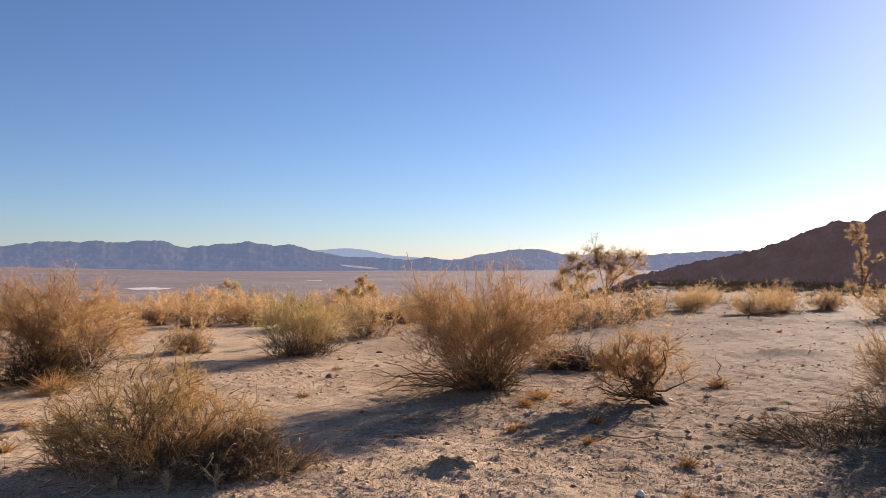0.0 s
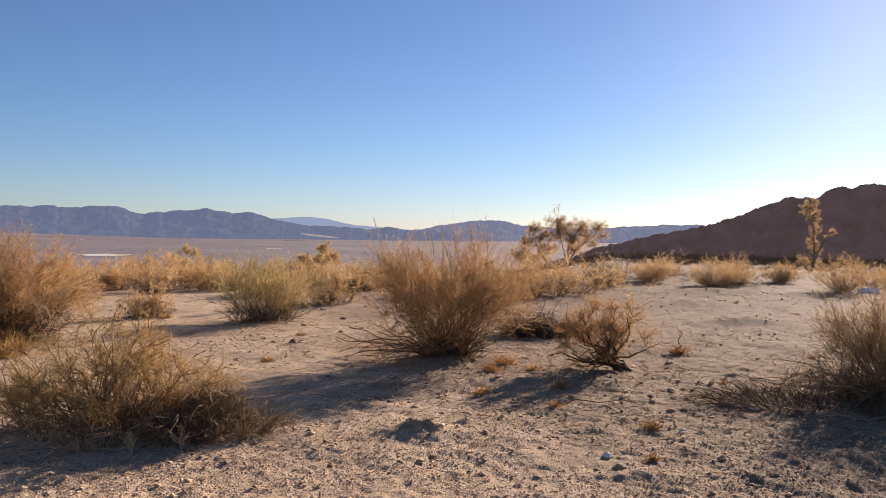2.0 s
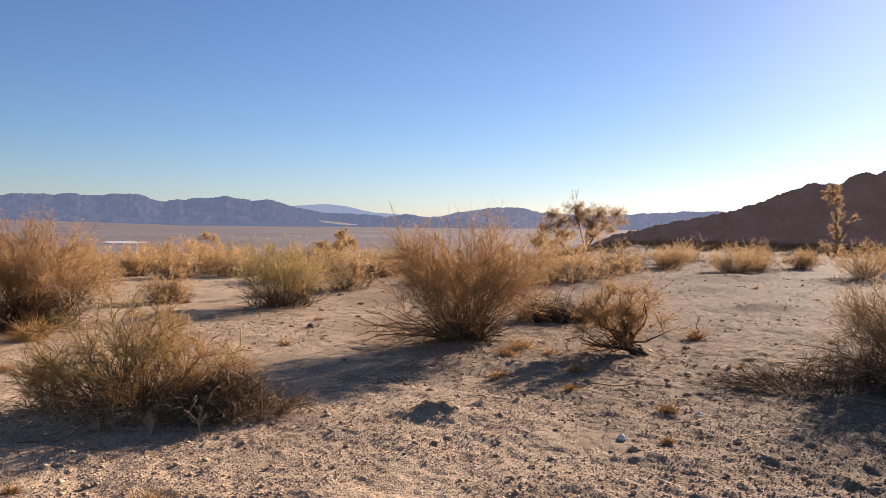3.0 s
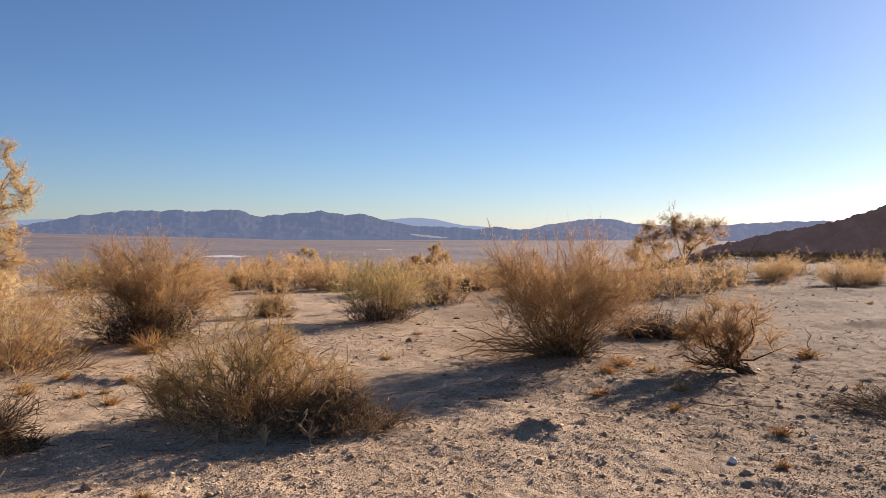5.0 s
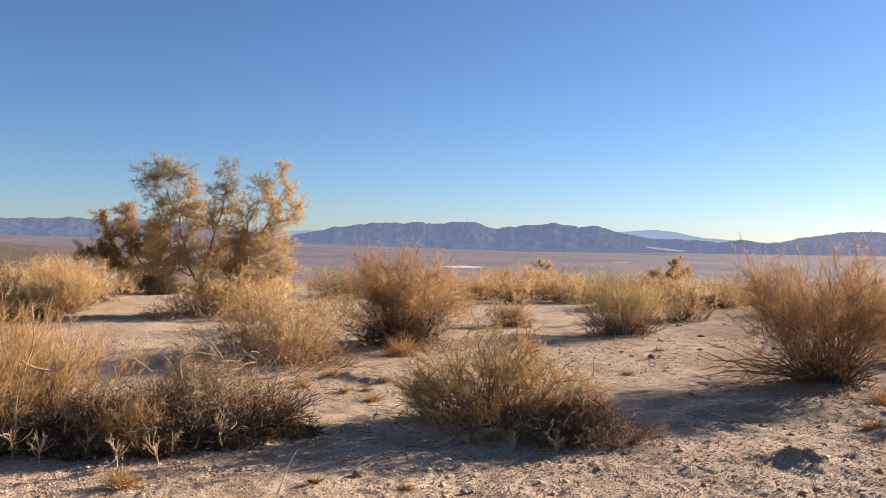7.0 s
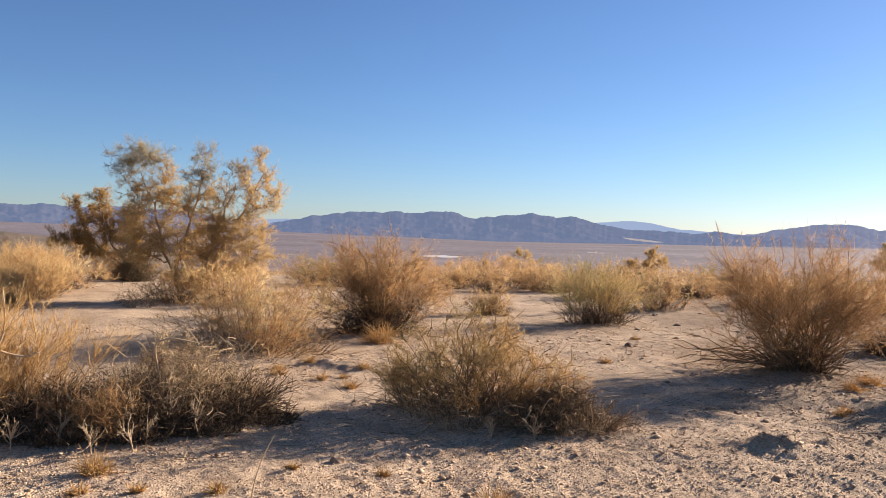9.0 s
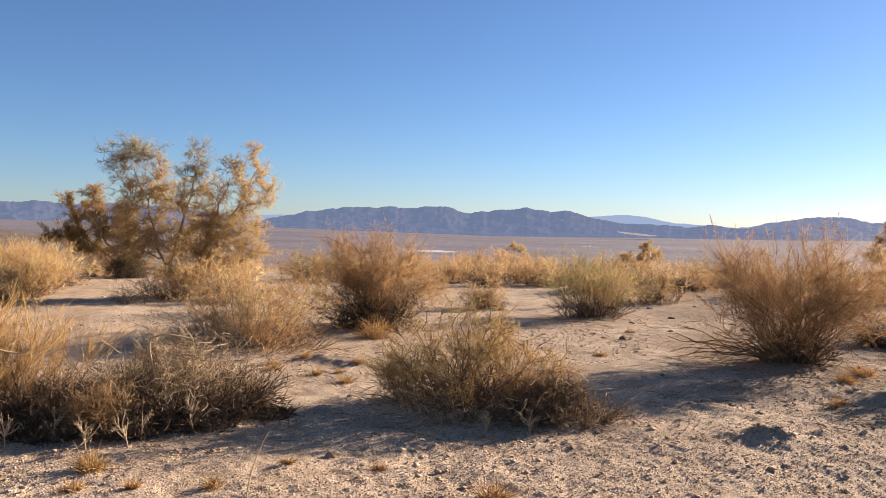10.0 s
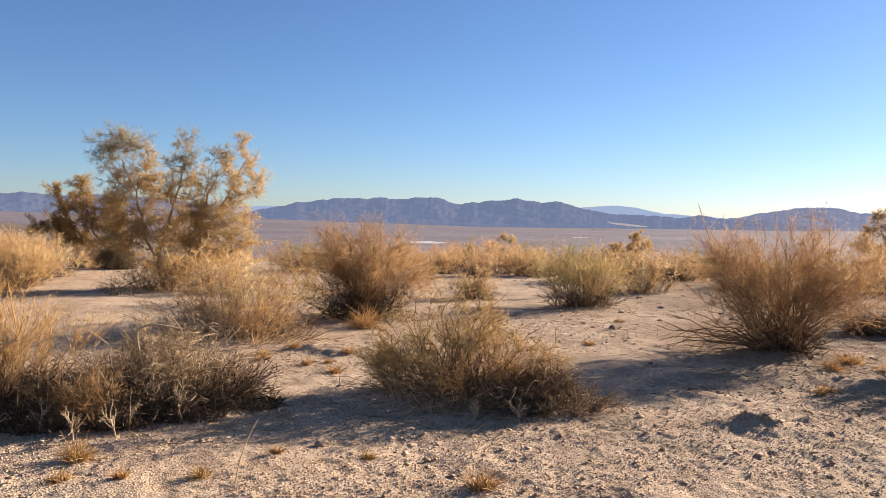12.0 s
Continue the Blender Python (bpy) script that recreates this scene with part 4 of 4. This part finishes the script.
grow_tree("smoke_tree", "small golden smoke tree behind the shrubs", -2.85, 25.8, [[(0, 0), (0.05, 0.5), (0.05, 0.95)], [(0, 0), (-0.3, 0.3), (-0.5, 0.6)]],
          [(0.05, 1.0, 0.3, 0.22), (-0.45, 0.6, 0.36, 0.25), (0.42, 0.72, 0.3, 0.24), (-0.75, 0.42, 0.28, 0.22), (0.0, 0.5, 0.4, 0.3)], 0.7, OLIVE_TREE, 24, yaw=6, size=1.2, leaves=4, leaf_size=1.4, dense=1.0, thick=0.03, tuft_size=0.9)
grow_tree("smoke_tree", "slender golden smoke tree on the edge of the flat", -6.7, 23.6, [[(0, 0), (-0.15, 0.4), (-0.3, 0.8)], [(0, 0), (0.1, 0.5), (0.15, 0.95)], [(0, 0), (0.25, 0.5), (0.36, 0.9)]],
          [(-0.3, 0.75, 0.13, 0.22), (0.12, 0.98, 0.1, 0.16), (0.4, 0.92, 0.1, 0.2), (0.0, 0.4, 0.4, 0.2)], 0.3, GOLD, 25, yaw=15, size=1.1, dense=0.8, thick=0.02, tuft_size=0.75)
grow_tree("smoke_tree", "slender olive smoke tree on the edge of the flat", -8.0, 24.4, [[(0, 0), (0.02, 0.3), (0, 0.6)]],
          [(0.0, 0.62, 0.14, 0.2), (-0.2, 0.4, 0.2, 0.16)], 0.3, OLIVE_TREE, 26, yaw=18, size=1.1, dense=0.9, thick=0.02, tuft_size=0.8)

grow_tree("smoke_tree", "slender leaning golden smoke tree before the dark hill", 19.9, 36.9, [[(0, 0), (0.15, 0.9), (0.1, 1.8), (-0.1, 3.0)], [(0, 0), (0.3, 1.1), (0.75, 1.9)], [(0, 0), (-0.5, 0.5)]],
          [(-0.1, 3.3, 0.42, 0.3), (-0.3, 3.1, 0.35, 0.25), (0.12, 2.8, 0.3, 0.3), (0.1, 2.1, 0.22, 0.3), (0.02, 1.55, 0.3, 0.35), (0.8, 1.95, 0.18, 0.14), (0.1, 1.1, 0.25, 0.25), (-0.3, 0.5, 0.4, 0.3), (0.2, 0.4, 0.4, 0.3)], 0.6, BROWN, 27, yaw=-27, size=1.1, leaves=4, leaf_size=1.4, dense=0.75, thick=0.06, tuft_size=1.05)

bleached(tall_tree, [(-9.5, 12.35, 1.08), (-9.42, 12.42, 1.12), (-9.32, 12.5, 1.1), (-9.25, 12.58, 1.03)], 0.02, 4)

# shrubs further off: place, width, height, leaf
BACK = [(-1.55, 15.2, 1.5, 1.15, TAN), (-1.1, 19.0, 1.3, 0.85, TAN), (-6.7, 18.0, 1.0, 0.9, ORANGE), (-6.3, 19.5, 1.9, 1.15, ORANGE), (-5.1, 18.7, 1.9, 1.15, ORANGE), (-3.6, 20.5, 1.8, 1.1, TAN),
        (-4.2, 12.8, 0.9, 0.6, TAN), (3.9, 18.7, 2.9, 1.5, ORANGE), (3.0, 17.8, 1.8, 1.1, ORANGE), (5.6, 21.5, 1.6, 1.0, ORANGE),
        (-14.0, 12.6, 2.1, 1.2, TAN), (-17.2, 13.8, 2.4, 1.25, TAN), (-8.6, 11.6, 1.9, 1.25, TAN), (-9.8, 11.4, 1.6, 1.05, TAN), (-15.6, 15.6, 1.5, 0.9, ORANGE), (-15.2, 11.8, 2.0, 1.1, TAN), (-12.4, 10.6, 1.3, 0.6, TAN), (-9.3, 17.5, 1.8, 1.1, TAN), (0.7, 17.5, 1.6, 1.0, ORANGE),
        (-7.9, 22.5, 1.9, 1.0, TAN), (-9.6, 23.0, 1.8, 0.95, ORANGE), (-6.0, 24.0, 2.0, 1.0, TAN), (-3.8, 25.0, 1.9, 1.0, ORANGE), (-1.9, 24.5, 1.8, 0.95, TAN), (0.2, 24.0, 1.9, 1.0, ORANGE), (2.4, 23.0, 1.9, 1.05, TAN),
        (-12.5, 20.5, 2.0, 1.0, TAN), (-18.5, 19.0, 2.2, 1.1, TAN), (-21.0, 16.0, 2.3, 1.1, TAN), (14.8, 24.0, 1.9, 1.0, TAN), (9.6, 27.5, 1.9, 1.0, TAN), (13.0, 29.5, 2.0, 1.0, ORANGE), (-1.0, 26.5, 1.7, 1.1, BROOM), (-5.6, 17.3, 1.2, 0.8, ORANGE), (-4.3, 18.2, 1.3, 0.85, TAN), (-3.2, 17.0, 1.1, 0.7, BROOM), (-7.4, 20.6, 1.6, 0.95, TAN), (-2.6, 21.6, 1.5, 0.9, ORANGE), (-0.4, 20.8, 1.4, 0.85, TAN), (-8.9, 20.0, 1.5, 1.0, BROOM), (-10.6, 19.2, 1.7, 1.0, BROOM), (1.6, 20.2, 1.4, 0.85, ORANGE), (-11.4, 22.0, 1.8, 1.0, BROOM), (-6.0, 25.5, 2.0, 1.15, BROOM), (-7.2, 26.5, 1.5, 1.0, BROOM), (-10.4, 17.5, 1.3, 0.95, BROOM), (-4.9, 21.0, 1.3, 0.8, BROOM)]
FLAT = [(7.6, 23.6, 1.6, 0.9), (9.0, 22.4, 1.45, 1.0), (10.1, 23.3, 1.2, 0.9), (12.0, 24.2, 1.15, 0.85), (11.6, 20.0, 1.6, 1.15), (13.4, 20.0, 1.7, 1.05), (8.4, 26.0, 1.3, 0.8), (14.6, 22.0, 1.6, 0.9)]
for k, (bx, by, bw, bh) in enumerate(FLAT):
    shrub("desert_shrub", "rounded fine-twigged tan shrub on the open flat", bx, by, bw * 1.1, bw, bh, BARK_WARM, TAN, 90 + k, 60, 10, 8, 7, "round", fine=1.15, foot=0.05, messy=0.4, fluffy=0.5, twig=0.13, leaf_len=0.9,
          bare=0.3, bend=(0.5, 0.4), reach=0.22, skirt=50, skirt_mat=DARK_TWIG, skirt_w=0.2)
shrub("dead_shrub", "dark red-brown dead shrub with bare upright twigs", 6.1, 23.4, 1.5, 1.2, 1.0, BARK_DARK, DARK_TWIG, 110, 40, 6, 6, 0, "fan", category="dead shrub", group="dead brush", foot=0.1, messy=0.5, fine=1.6, thick=1.5, skirt=260, skirt_mat=DARK_TWIG)
# golden grassy shrubs at the edge of the flat
for k, (bx, by, bw, bh) in enumerate([(-12.4, 10.4, 1.3, 0.95), (-13.3, 11.6, 1.6, 1.1), (-14.9, 12.6, 1.6, 1.1), (-16.2, 13.6, 1.7, 1.15), (-11.9, 9.4, 1.1, 0.7)]):
    shrub("desert_shrub", "golden grassy shrub with long pale dry stems", bx, by, bw * 1.15, bw, bh, BARK_WARM, PALE_TAN if k % 2 else STRAW, 150 + k, 60, 10, 8, 7, "vase", fine=1.35, foot=0.12, messy=0.4, fluffy=0.5, twig=0.14,
          bare=0.25, reach=0.24, skirt=120, skirt_mat=DARK_TWIG, skirt_w=0.3, pale=5)
shrub("desert_shrub", "dense dark olive bush at the foot of a tree", -14.5, 15.5, 0.95, 0.9, 0.85, BARK_DARK, DARK_SCRUB, 160, 60, 10, 8, 7, "dome", fine=1.5, foot=0.08, messy=0.4, fluffy=0.8, bare=0.15, skirt=200, skirt_mat=DARK_TWIG, patchy=1.2)
shrub("dead_shrub", "low grey dead twigs arching over the sand", -9.6, 10.3, 1.0, 0.7, 0.5, BARK_GREY, UNDER_TWIG, 161, 26, 6, 6, 0, "heap", category="dead shrub", group="dead brush", foot=0.2, messy=0.7, fine=1.2, pale=6)
TONE = {TAN: "dry tan", PALE_TAN: "pale straw-tan", ORANGE: "dry orange-brown", BROOM: "dark olive-green", BROWN: "dry brown"}
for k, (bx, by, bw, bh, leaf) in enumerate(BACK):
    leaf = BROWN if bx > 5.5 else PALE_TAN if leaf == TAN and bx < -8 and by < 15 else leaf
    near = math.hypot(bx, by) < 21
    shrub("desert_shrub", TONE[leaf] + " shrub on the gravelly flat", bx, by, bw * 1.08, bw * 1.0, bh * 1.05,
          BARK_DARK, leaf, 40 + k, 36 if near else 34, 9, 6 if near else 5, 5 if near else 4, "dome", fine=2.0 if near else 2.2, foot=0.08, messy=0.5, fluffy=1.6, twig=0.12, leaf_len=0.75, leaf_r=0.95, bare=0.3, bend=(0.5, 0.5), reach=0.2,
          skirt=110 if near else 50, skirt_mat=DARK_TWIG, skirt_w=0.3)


def far_scrub(name, label, count, r0, r1, leaf, seed, a0=-60, a1=46, big=1.0, per=45):
    """Countless low bushes out to the edge of the rise."""
    rng = np.random.default_rng(seed)
    r = np.sqrt(r0 * r0 + (r1 * r1 - r0 * r0) * rng.random(count))
    a = np.radians(a0 + (a1 - a0) * rng.random(count))
    size = big * (0.25 + 0.35 * rng.random(count) ** 2)
    foot = np.stack([r * np.sin(a), r * np.cos(a)], -1)
    z = terrain(foot[:, 0], foot[:, 1])
    base = np.repeat(np.concatenate([foot, z[:, None]], 1), per, 0)
    sz = np.repeat(size, per)[:, None]
    way = unit(rng.normal(size=base.shape) * [1, 1, 0.55] + [0, 0, 0.5])
    way[:, 2] = np.abs(way[:, 2])
    p = base + way * sz * (0.1 + 0.85 * rng.random((len(base), 1))) * [1.5, 1.5, 1.25]
    q = p + unit(way + [0, 0, 0.5] + 0.5 * rng.normal(size=way.shape)) * sz * (0.2 + 0.25 * rng.random((len(base), 1)))
    v, t = blades(p, q, np.repeat(0.00022 * r, per), rng)
    return tagged(new(name, mesh(name, v, None, t, leaf)), label, "scrub", kind="stuff")


far_scrub("distant_scrub", "scattered dry tan scrub reaching to the edge of the flat", 340, 25, 70, TAN, 71, -60, 6, 1.1, 130)
far_scrub("distant_scrub", "scattered dark olive scrub on the slope beyond", 520, 27, 140, OLIVE_TREE, 72, -60, 8, 1.1, 120)

far_scrub("distant_scrub", "dense dark scrub along the foot of the brown hill", 1100, 50, 190, DARK_SCRUB, 73, 9, 47, 1.6, 150)
far_scrub("distant_scrub", "low brown dry brush dotting the gravelly flat", 300, 19, 75, DARK_SCRUB, 74, 7, 47, 0.6, 110)


# ---- stones, gravel and litter ----
def gravel(name, label, count, r0, r1, small, large, seed, mat, churned=0.0, a0=-56, a1=42, flat=1.0):
    rng = np.random.default_rng(seed)
    r = r0 * (r1 / r0) ** rng.random(count)
    a = np.radians(a0 + (a1 - a0) * rng.random(count))
    x, y = r * np.sin(a), r * np.cos(a)
    keep = 1.7 * fbm(x * 1.1, y * 0.8, 4, 77) + 0.5 * rng.random(count) > 0.08 + churned * (0.5 - smooth(-2, 2.5, x))
    x, y, r = x[keep], y[keep], r[keep]
    n = len(x)
    size = small + (large - small) * rng.random(n) ** 2
    size = size * (0.75 + 0.05 * r)
    shape = np.array([[1, 0, 0], [0, 1, 0], [-1, 0, 0], [0, -1, 0], [0, 0, 0.7], [0, 0, -0.7]], float)
    pts = shape[None] * (0.65 + 0.6 * rng.random((n, 6, 1))) + 0.18 * rng.normal(size=(n, 6, 3))
    q = rng.random(n) * 2 * np.pi
    c, sn = np.cos(q)[:, None], np.sin(q)[:, None]
    px, py = pts[:, :, 0] * c - pts[:, :, 1] * sn, pts[:, :, 0] * sn + pts[:, :, 1] * c
    z = surface(x, y)
    verts = np.stack([px * size[:, None] + x[:, None], py * size[:, None] + y[:, None], flat * pts[:, :, 2] * size[:, None] + (z + 0.4 * flat * size)[:, None]], -1)
    face = np.array([[0, 1, 4], [1, 2, 4], [2, 3, 4], [3, 0, 4], [1, 0, 5], [2, 1, 5], [3, 2, 5], [0, 3, 5]])
    tris = (np.arange(n)[:, None, None] * 6 + face[None]).reshape(-1, 3)
    return tagged(new(name, mesh(name, verts.reshape(-1, 3), None, tris, mat)), label, "gravel", kind="stuff")


gravel("gravel", "fine tan and grey gravel strewn over the sand", 26000, 3.2, 13, 0.004, 0.01, 81, GRAVEL, 0.25)
gravel("sand_crumbs", "coarse crumbly grit covering the sandy flat", 108000, 3.0, 12, 0.0025, 0.0088, 85, CRUMB, 0.15, flat=0.62)
gravel("clods", "small crumbly clods and pebbles on the sand", 5000, 3.3, 24, 0.007, 0.025, 82, CRUMB, 0.9, flat=0.72)
gravel("plant_debris", "brown crumbs of bark and leaves strewn over the sand", 9000, 6.0, 26, 0.006, 0.024, 84, BARK_WARM, 0.0, flat=0.3)
gravel("gravel", "sparse tan gravel on the smooth sand", 5000, 0.7, 6, 0.003, 0.011, 83, GRAVEL, 0.0, -180, 180)


def rock(x, y, size, seed, mat=STONE, flat=0.6, label="weathered tan stone half sunk in the sand"):
    bm = bmesh.new()
    bmesh.ops.create_icosphere(bm, subdivisions=2, radius=1)
    for v in bm.verts:
        k = 1 + 0.32 * noise.noise(v.co * 1.3 + Vector((seed * 3.1, 0, 0))) + 0.28 * noise.noise(v.co * 2.9 + Vector((0, seed * 1.7, 0)))
        v.co = Vector((v.co.x * k * size, v.co.y * k * size * 0.8, v.co.z * k * size * flat))
    me = bpy.data.meshes.new("stone")
    bm.to_mesh(me)
    bm.free()
    me.materials.append(mat)
    ob = new("stone", me)
    z = float(surface(np.array([x]), np.array([y]))[0])
    ob.matrix_basis = pose(x, y, z + size * flat * 0.05, 0, 0, seed * 47 % 360)
    return tagged(ob, label, "stone", "stones on the flat")


rng_stone = random.Random(5)
for k in range(22):
    rr, aa = 3.6 * (9.5 / 3.6) ** rng_stone.random(), radians(rng_stone.uniform(-30, 36))
    rock(rr * math.sin(aa), rr * math.cos(aa), rng_stone.uniform(0.018, 0.045), k)
for k in range(16):
    rock(rng_stone.uniform(-1.7, 0.2), rng_stone.uniform(9.6, 15.5), rng_stone.uniform(0.03, 0.065), 200 + k, CLOD, 0.45, "brown crumbly clod on the open sand")
rock(-2.46, 4.1, 0.05, 93)
rock(-1.41, 9.85, 0.09, 94, CLOD, 0.6, "dark stone on the open sand")
rock(12.0, 19.5, 0.25, 95, PALE_STONE, 0.75, "white angular boulder among the shrubs")


def tuft(x, y, size, leaf, seed, label):
    """A small dry grass tuft."""
    rng = np.random.default_rng(seed)
    z = float(surface(np.array([x]), np.array([y]))[0])
    n = int(90 + 1200 * max(size - 0.1, 0))
    way = unit(rng.normal(size=(n, 3)) * [1, 1, 0.5] + [0, 0, 0.75])
    way[:, 2] = np.abs(way[:, 2])
    p = 0.25 * size * rng.normal(size=(n, 3)) * [1, 1, 0]
    q = p + way * size * (0.5 + 0.7 * rng.random((n, 1)))
    v, f = tubes(bezier(p, (p + q) / 2 + [0, 0, 0.15 * size], q, 4), np.full((n, 1), 0.0022) * np.array([[1, 0.9, 0.7, 0.25]]), 3, rng)
    ob = new("grass_tuft", mesh("grass_tuft", v, f, None, leaf))
    ob.matrix_basis = pose(x, y, z - 0.004)
    return tagged(ob, label, "grass tuft", "dry grass")


for k, (tx, ty, ts) in enumerate([(1.17, 6.2, 0.08), (1.79, 5.65, 0.1), (-1.32, 3.72, 0.13), (-3.56, 3.27, 0.14), (-2.6, 3.8, 0.05), (-2.75, 3.3, 0.07), (-4.4, 6.45, 0.08), (-3.64, 6.4, 0.07), (-2.09, 3.97, 0.05), (0.62, 6.75, 0.07), (1.55, 4.9, 0.06)]):
    tuft(tx, ty, ts, RUST, 300 + k, "rusty brown dry grass tuft on the sand")
for k, (tx, ty, ts) in enumerate([(-4.29, 6.25, 0.11), (-3.79, 6.25, 0.09), (-3.37, 6.0, 0.1), (-3.62, 6.77, 0.09), (-3.4, 3.0, 0.08), (-3.1, 3.1, 0.06), (-4.3, 8.6, 0.3), (0.85, 7.9, 0.12), (1.05, 8.3, 0.16), (1.3, 8.0, 0.1), (3.3, 9.3, 0.16)]):
    tuft(tx, ty, ts, STRAW, 330 + k, "small straw-coloured dry grass tuft on the sand")

rng_tuft = random.Random(8)
for k in range(26):
    rr, aa = 6.5 * (19 / 6.5) ** rng_tuft.random(), radians(rng_tuft.uniform(-44, 36))
    tuft(rr * math.sin(aa), rr * math.cos(aa), rng_tuft.uniform(0.05, 0.13), RUST if k % 3 == 0 else STRAW, 400 + k, "small dry grass tuft on the gravelly flat")


def stalk():
    """A single dry stalk standing in the sand."""
    rng = np.random.default_rng(9)
    p, q = np.array([[0, 0, -0.01]]), np.array([[0.1, 0.06, 0.36]])
    v, f = tubes(bezier(p, np.array([[0.02, 0.0, 0.2]]), q, 8), np.linspace(0.0034, 0.0018, 8)[None], 4, rng)
    ob = new("dry_stalk", mesh("dry_stalk", v, f, None, BLEACHED))
    ob.matrix_basis = pose(-2.47, 3.2, float(surface(np.array([-2.47]), np.array([3.2]))[0]))
    tagged(ob, "single thin straw-coloured stalk standing in the sand", "stalk", "dry grass")


stalk()


def branch_mesh(name, points, radius, mat, seed, twigs=6):
    """A bare bent branch with short side twigs, lying or standing."""
    rng = np.random.default_rng(seed)
    p, c, q = (np.array([v], float) for v in points)
    main = bezier(p, c, q, 10)
    main[:, 1:9] += radius * 1.5 * rng.normal(size=(1, 8, 3))
    v1, f1 = tubes(main, np.linspace(radius, radius * 0.35, 10)[None], 5, rng)
    side, _ = offshoots(main, twigs, 0.25, 0.95, 0.35 * float(np.linalg.norm(q - p)), 0.7, 0.15, 5, rng)
    v2, f2 = tubes(side, np.full((twigs, 1), radius * 0.45) * np.linspace(1, 0.4, 5)[None], 4, rng)
    return mesh(name, np.concatenate([v1, v2]), np.concatenate([f1, f2 + len(v1)]), None, mat)


def lay(name, x, y, me, label, category, group):
    ob = new(name, me)
    ob.matrix_basis = pose(x, y, float(surface(np.array([x]), np.array([y]))[0]))
    return tagged(ob, label, category, group)


lay("dead_sprout", 3.3, 9.26, branch_mesh("dead_sprout", ((0, 0, -0.01), (-0.02, 0, 0.12), (0.02, 0.02, 0.3)), 0.009, BARK_DARK, 3, 7), "small dark dead sprout standing in the sand", "dead plant", "dead brush")
lay("fallen_branch", 3.2, 5.95, branch_mesh("fallen_branch", ((0, 0, 0.02), (0.5, -0.12, 0.05), (1.15, -0.45, 0.02)), 0.009, BARK_GREY, 4, 5), "long bare fallen branch lying on the sand", "branch", "dead brush")
lay("fallen_branch", 3.0, 5.3, branch_mesh("fallen_branch", ((0, 0, 0.015), (0.3, 0.12, 0.03), (0.75, 0.2, 0.015)), 0.006, BARK_GREY, 5, 2), "thin bare fallen branch lying on the sand", "branch", "dead brush")
lay("fallen_branch", 1.2, 6.35, branch_mesh("fallen_branch", ((0, 0, 0.015), (0.4, 0.05, 0.02), (0.85, 0.0, 0.015)), 0.006, BARK_DARK, 6, 2), "thin dark twig lying on the sand", "branch", "dead brush")
lay("fallen_branch", -9.6, 10.7, branch_mesh("fallen_branch", ((-0.5, 0, 0.02), (0.0, 0.1, 0.35), (0.6, 0.2, 0.25)), 0.01, BARK_GREY, 7, 12), "low grey dead branch arching over the sand", "branch", "dead brush")
lay("fallen_branch", 6.9, 24.0, branch_mesh("fallen_branch", ((0, 0, 0), (0.1, 0.1, 0.7), (0.4, 0.2, 1.25)), 0.013, BARK_DARK, 8, 16), "tall bare dead branch standing among shrubs", "branch", "dead brush")
for k, (sx, sy, sr) in enumerate([(1.95, 6.85, 0.06), (2.12, 6.7, 0.045), (1.85, 6.6, 0.05), (2.4, 7.0, 0.07), (2.55, 7.1, 0.05), (2.05, 6.45, 0.04), (-0.35, 6.35, 0.06), (-0.15, 6.4, 0.045), (0.05, 6.25, 0.05), (2.0, 4.9, 0.05), (1.3, 4.75, 0.06)]):
    rock(sx, sy, sr * 0.7, 120 + k, STONE, 0.6, "brown crumbly stone on the rough sand")
rock(1.28, 5.0, 0.035, 140, PALE_STONE, 0.7, "small pale stone on the sand")
rock(2.0, 5.6, 0.028, 141, PALE_STONE, 0.7, "small pale stone on the sand")


def litter():
    """Fallen twigs around the shrubs."""
    rng = np.random.default_rng(12)
    spots = np.array([(0.3, 8.0, 1.1), (-1.9, 5.2, 1.0), (2.0, 7.9, 0.8), (3.6, 6.3, 1.1), (-3.8, 4.2, 1.0), (-5.0, 6.9, 1.0), (-4.8, 9.0, 1.0), (-2.2, 11.5, 1.0), (0.0, 9.5, 3.5), (-1.5, 8.0, 3.0), (2.5, 9.5, 3.0), (-3.5, 7.5, 2.0), (1.8, 6.0, 1.6), (5.0, 11.0, 3.0)])
    n = 2200
    c = spots[rng.integers(0, len(spots), n)]
    a, r = rng.random(n) * 2 * np.pi, rng.random(n) ** 0.5
    x, y = c[:, 0] + c[:, 2] * r * np.cos(a), c[:, 1] + 0.7 * c[:, 2] * r * np.sin(a)
    p = np.stack([x, y, surface(x, y) + 0.004], -1)
    b, ln = rng.random(n) * 2 * np.pi, 0.04 + 0.14 * rng.random(n) ** 2
    q = p + np.stack([ln * np.cos(b), ln * np.sin(b), 0.01 + 0.02 * rng.random(n)], -1)
    v, f = tubes(bezier(p, (p + q) / 2 + 0.01 * rng.normal(size=(n, 3)) * [1, 1, 0.3], q, 4), np.full((n, 1), 0.0022) * np.array([[1, 1, 0.8, 0.4]]), 3, rng)
    tagged(new("twig_litter", mesh("twig_litter", v, f, None, DEAD_TWIG)), "fallen grey twigs strewn on the sand", "litter", kind="stuff")


litter()
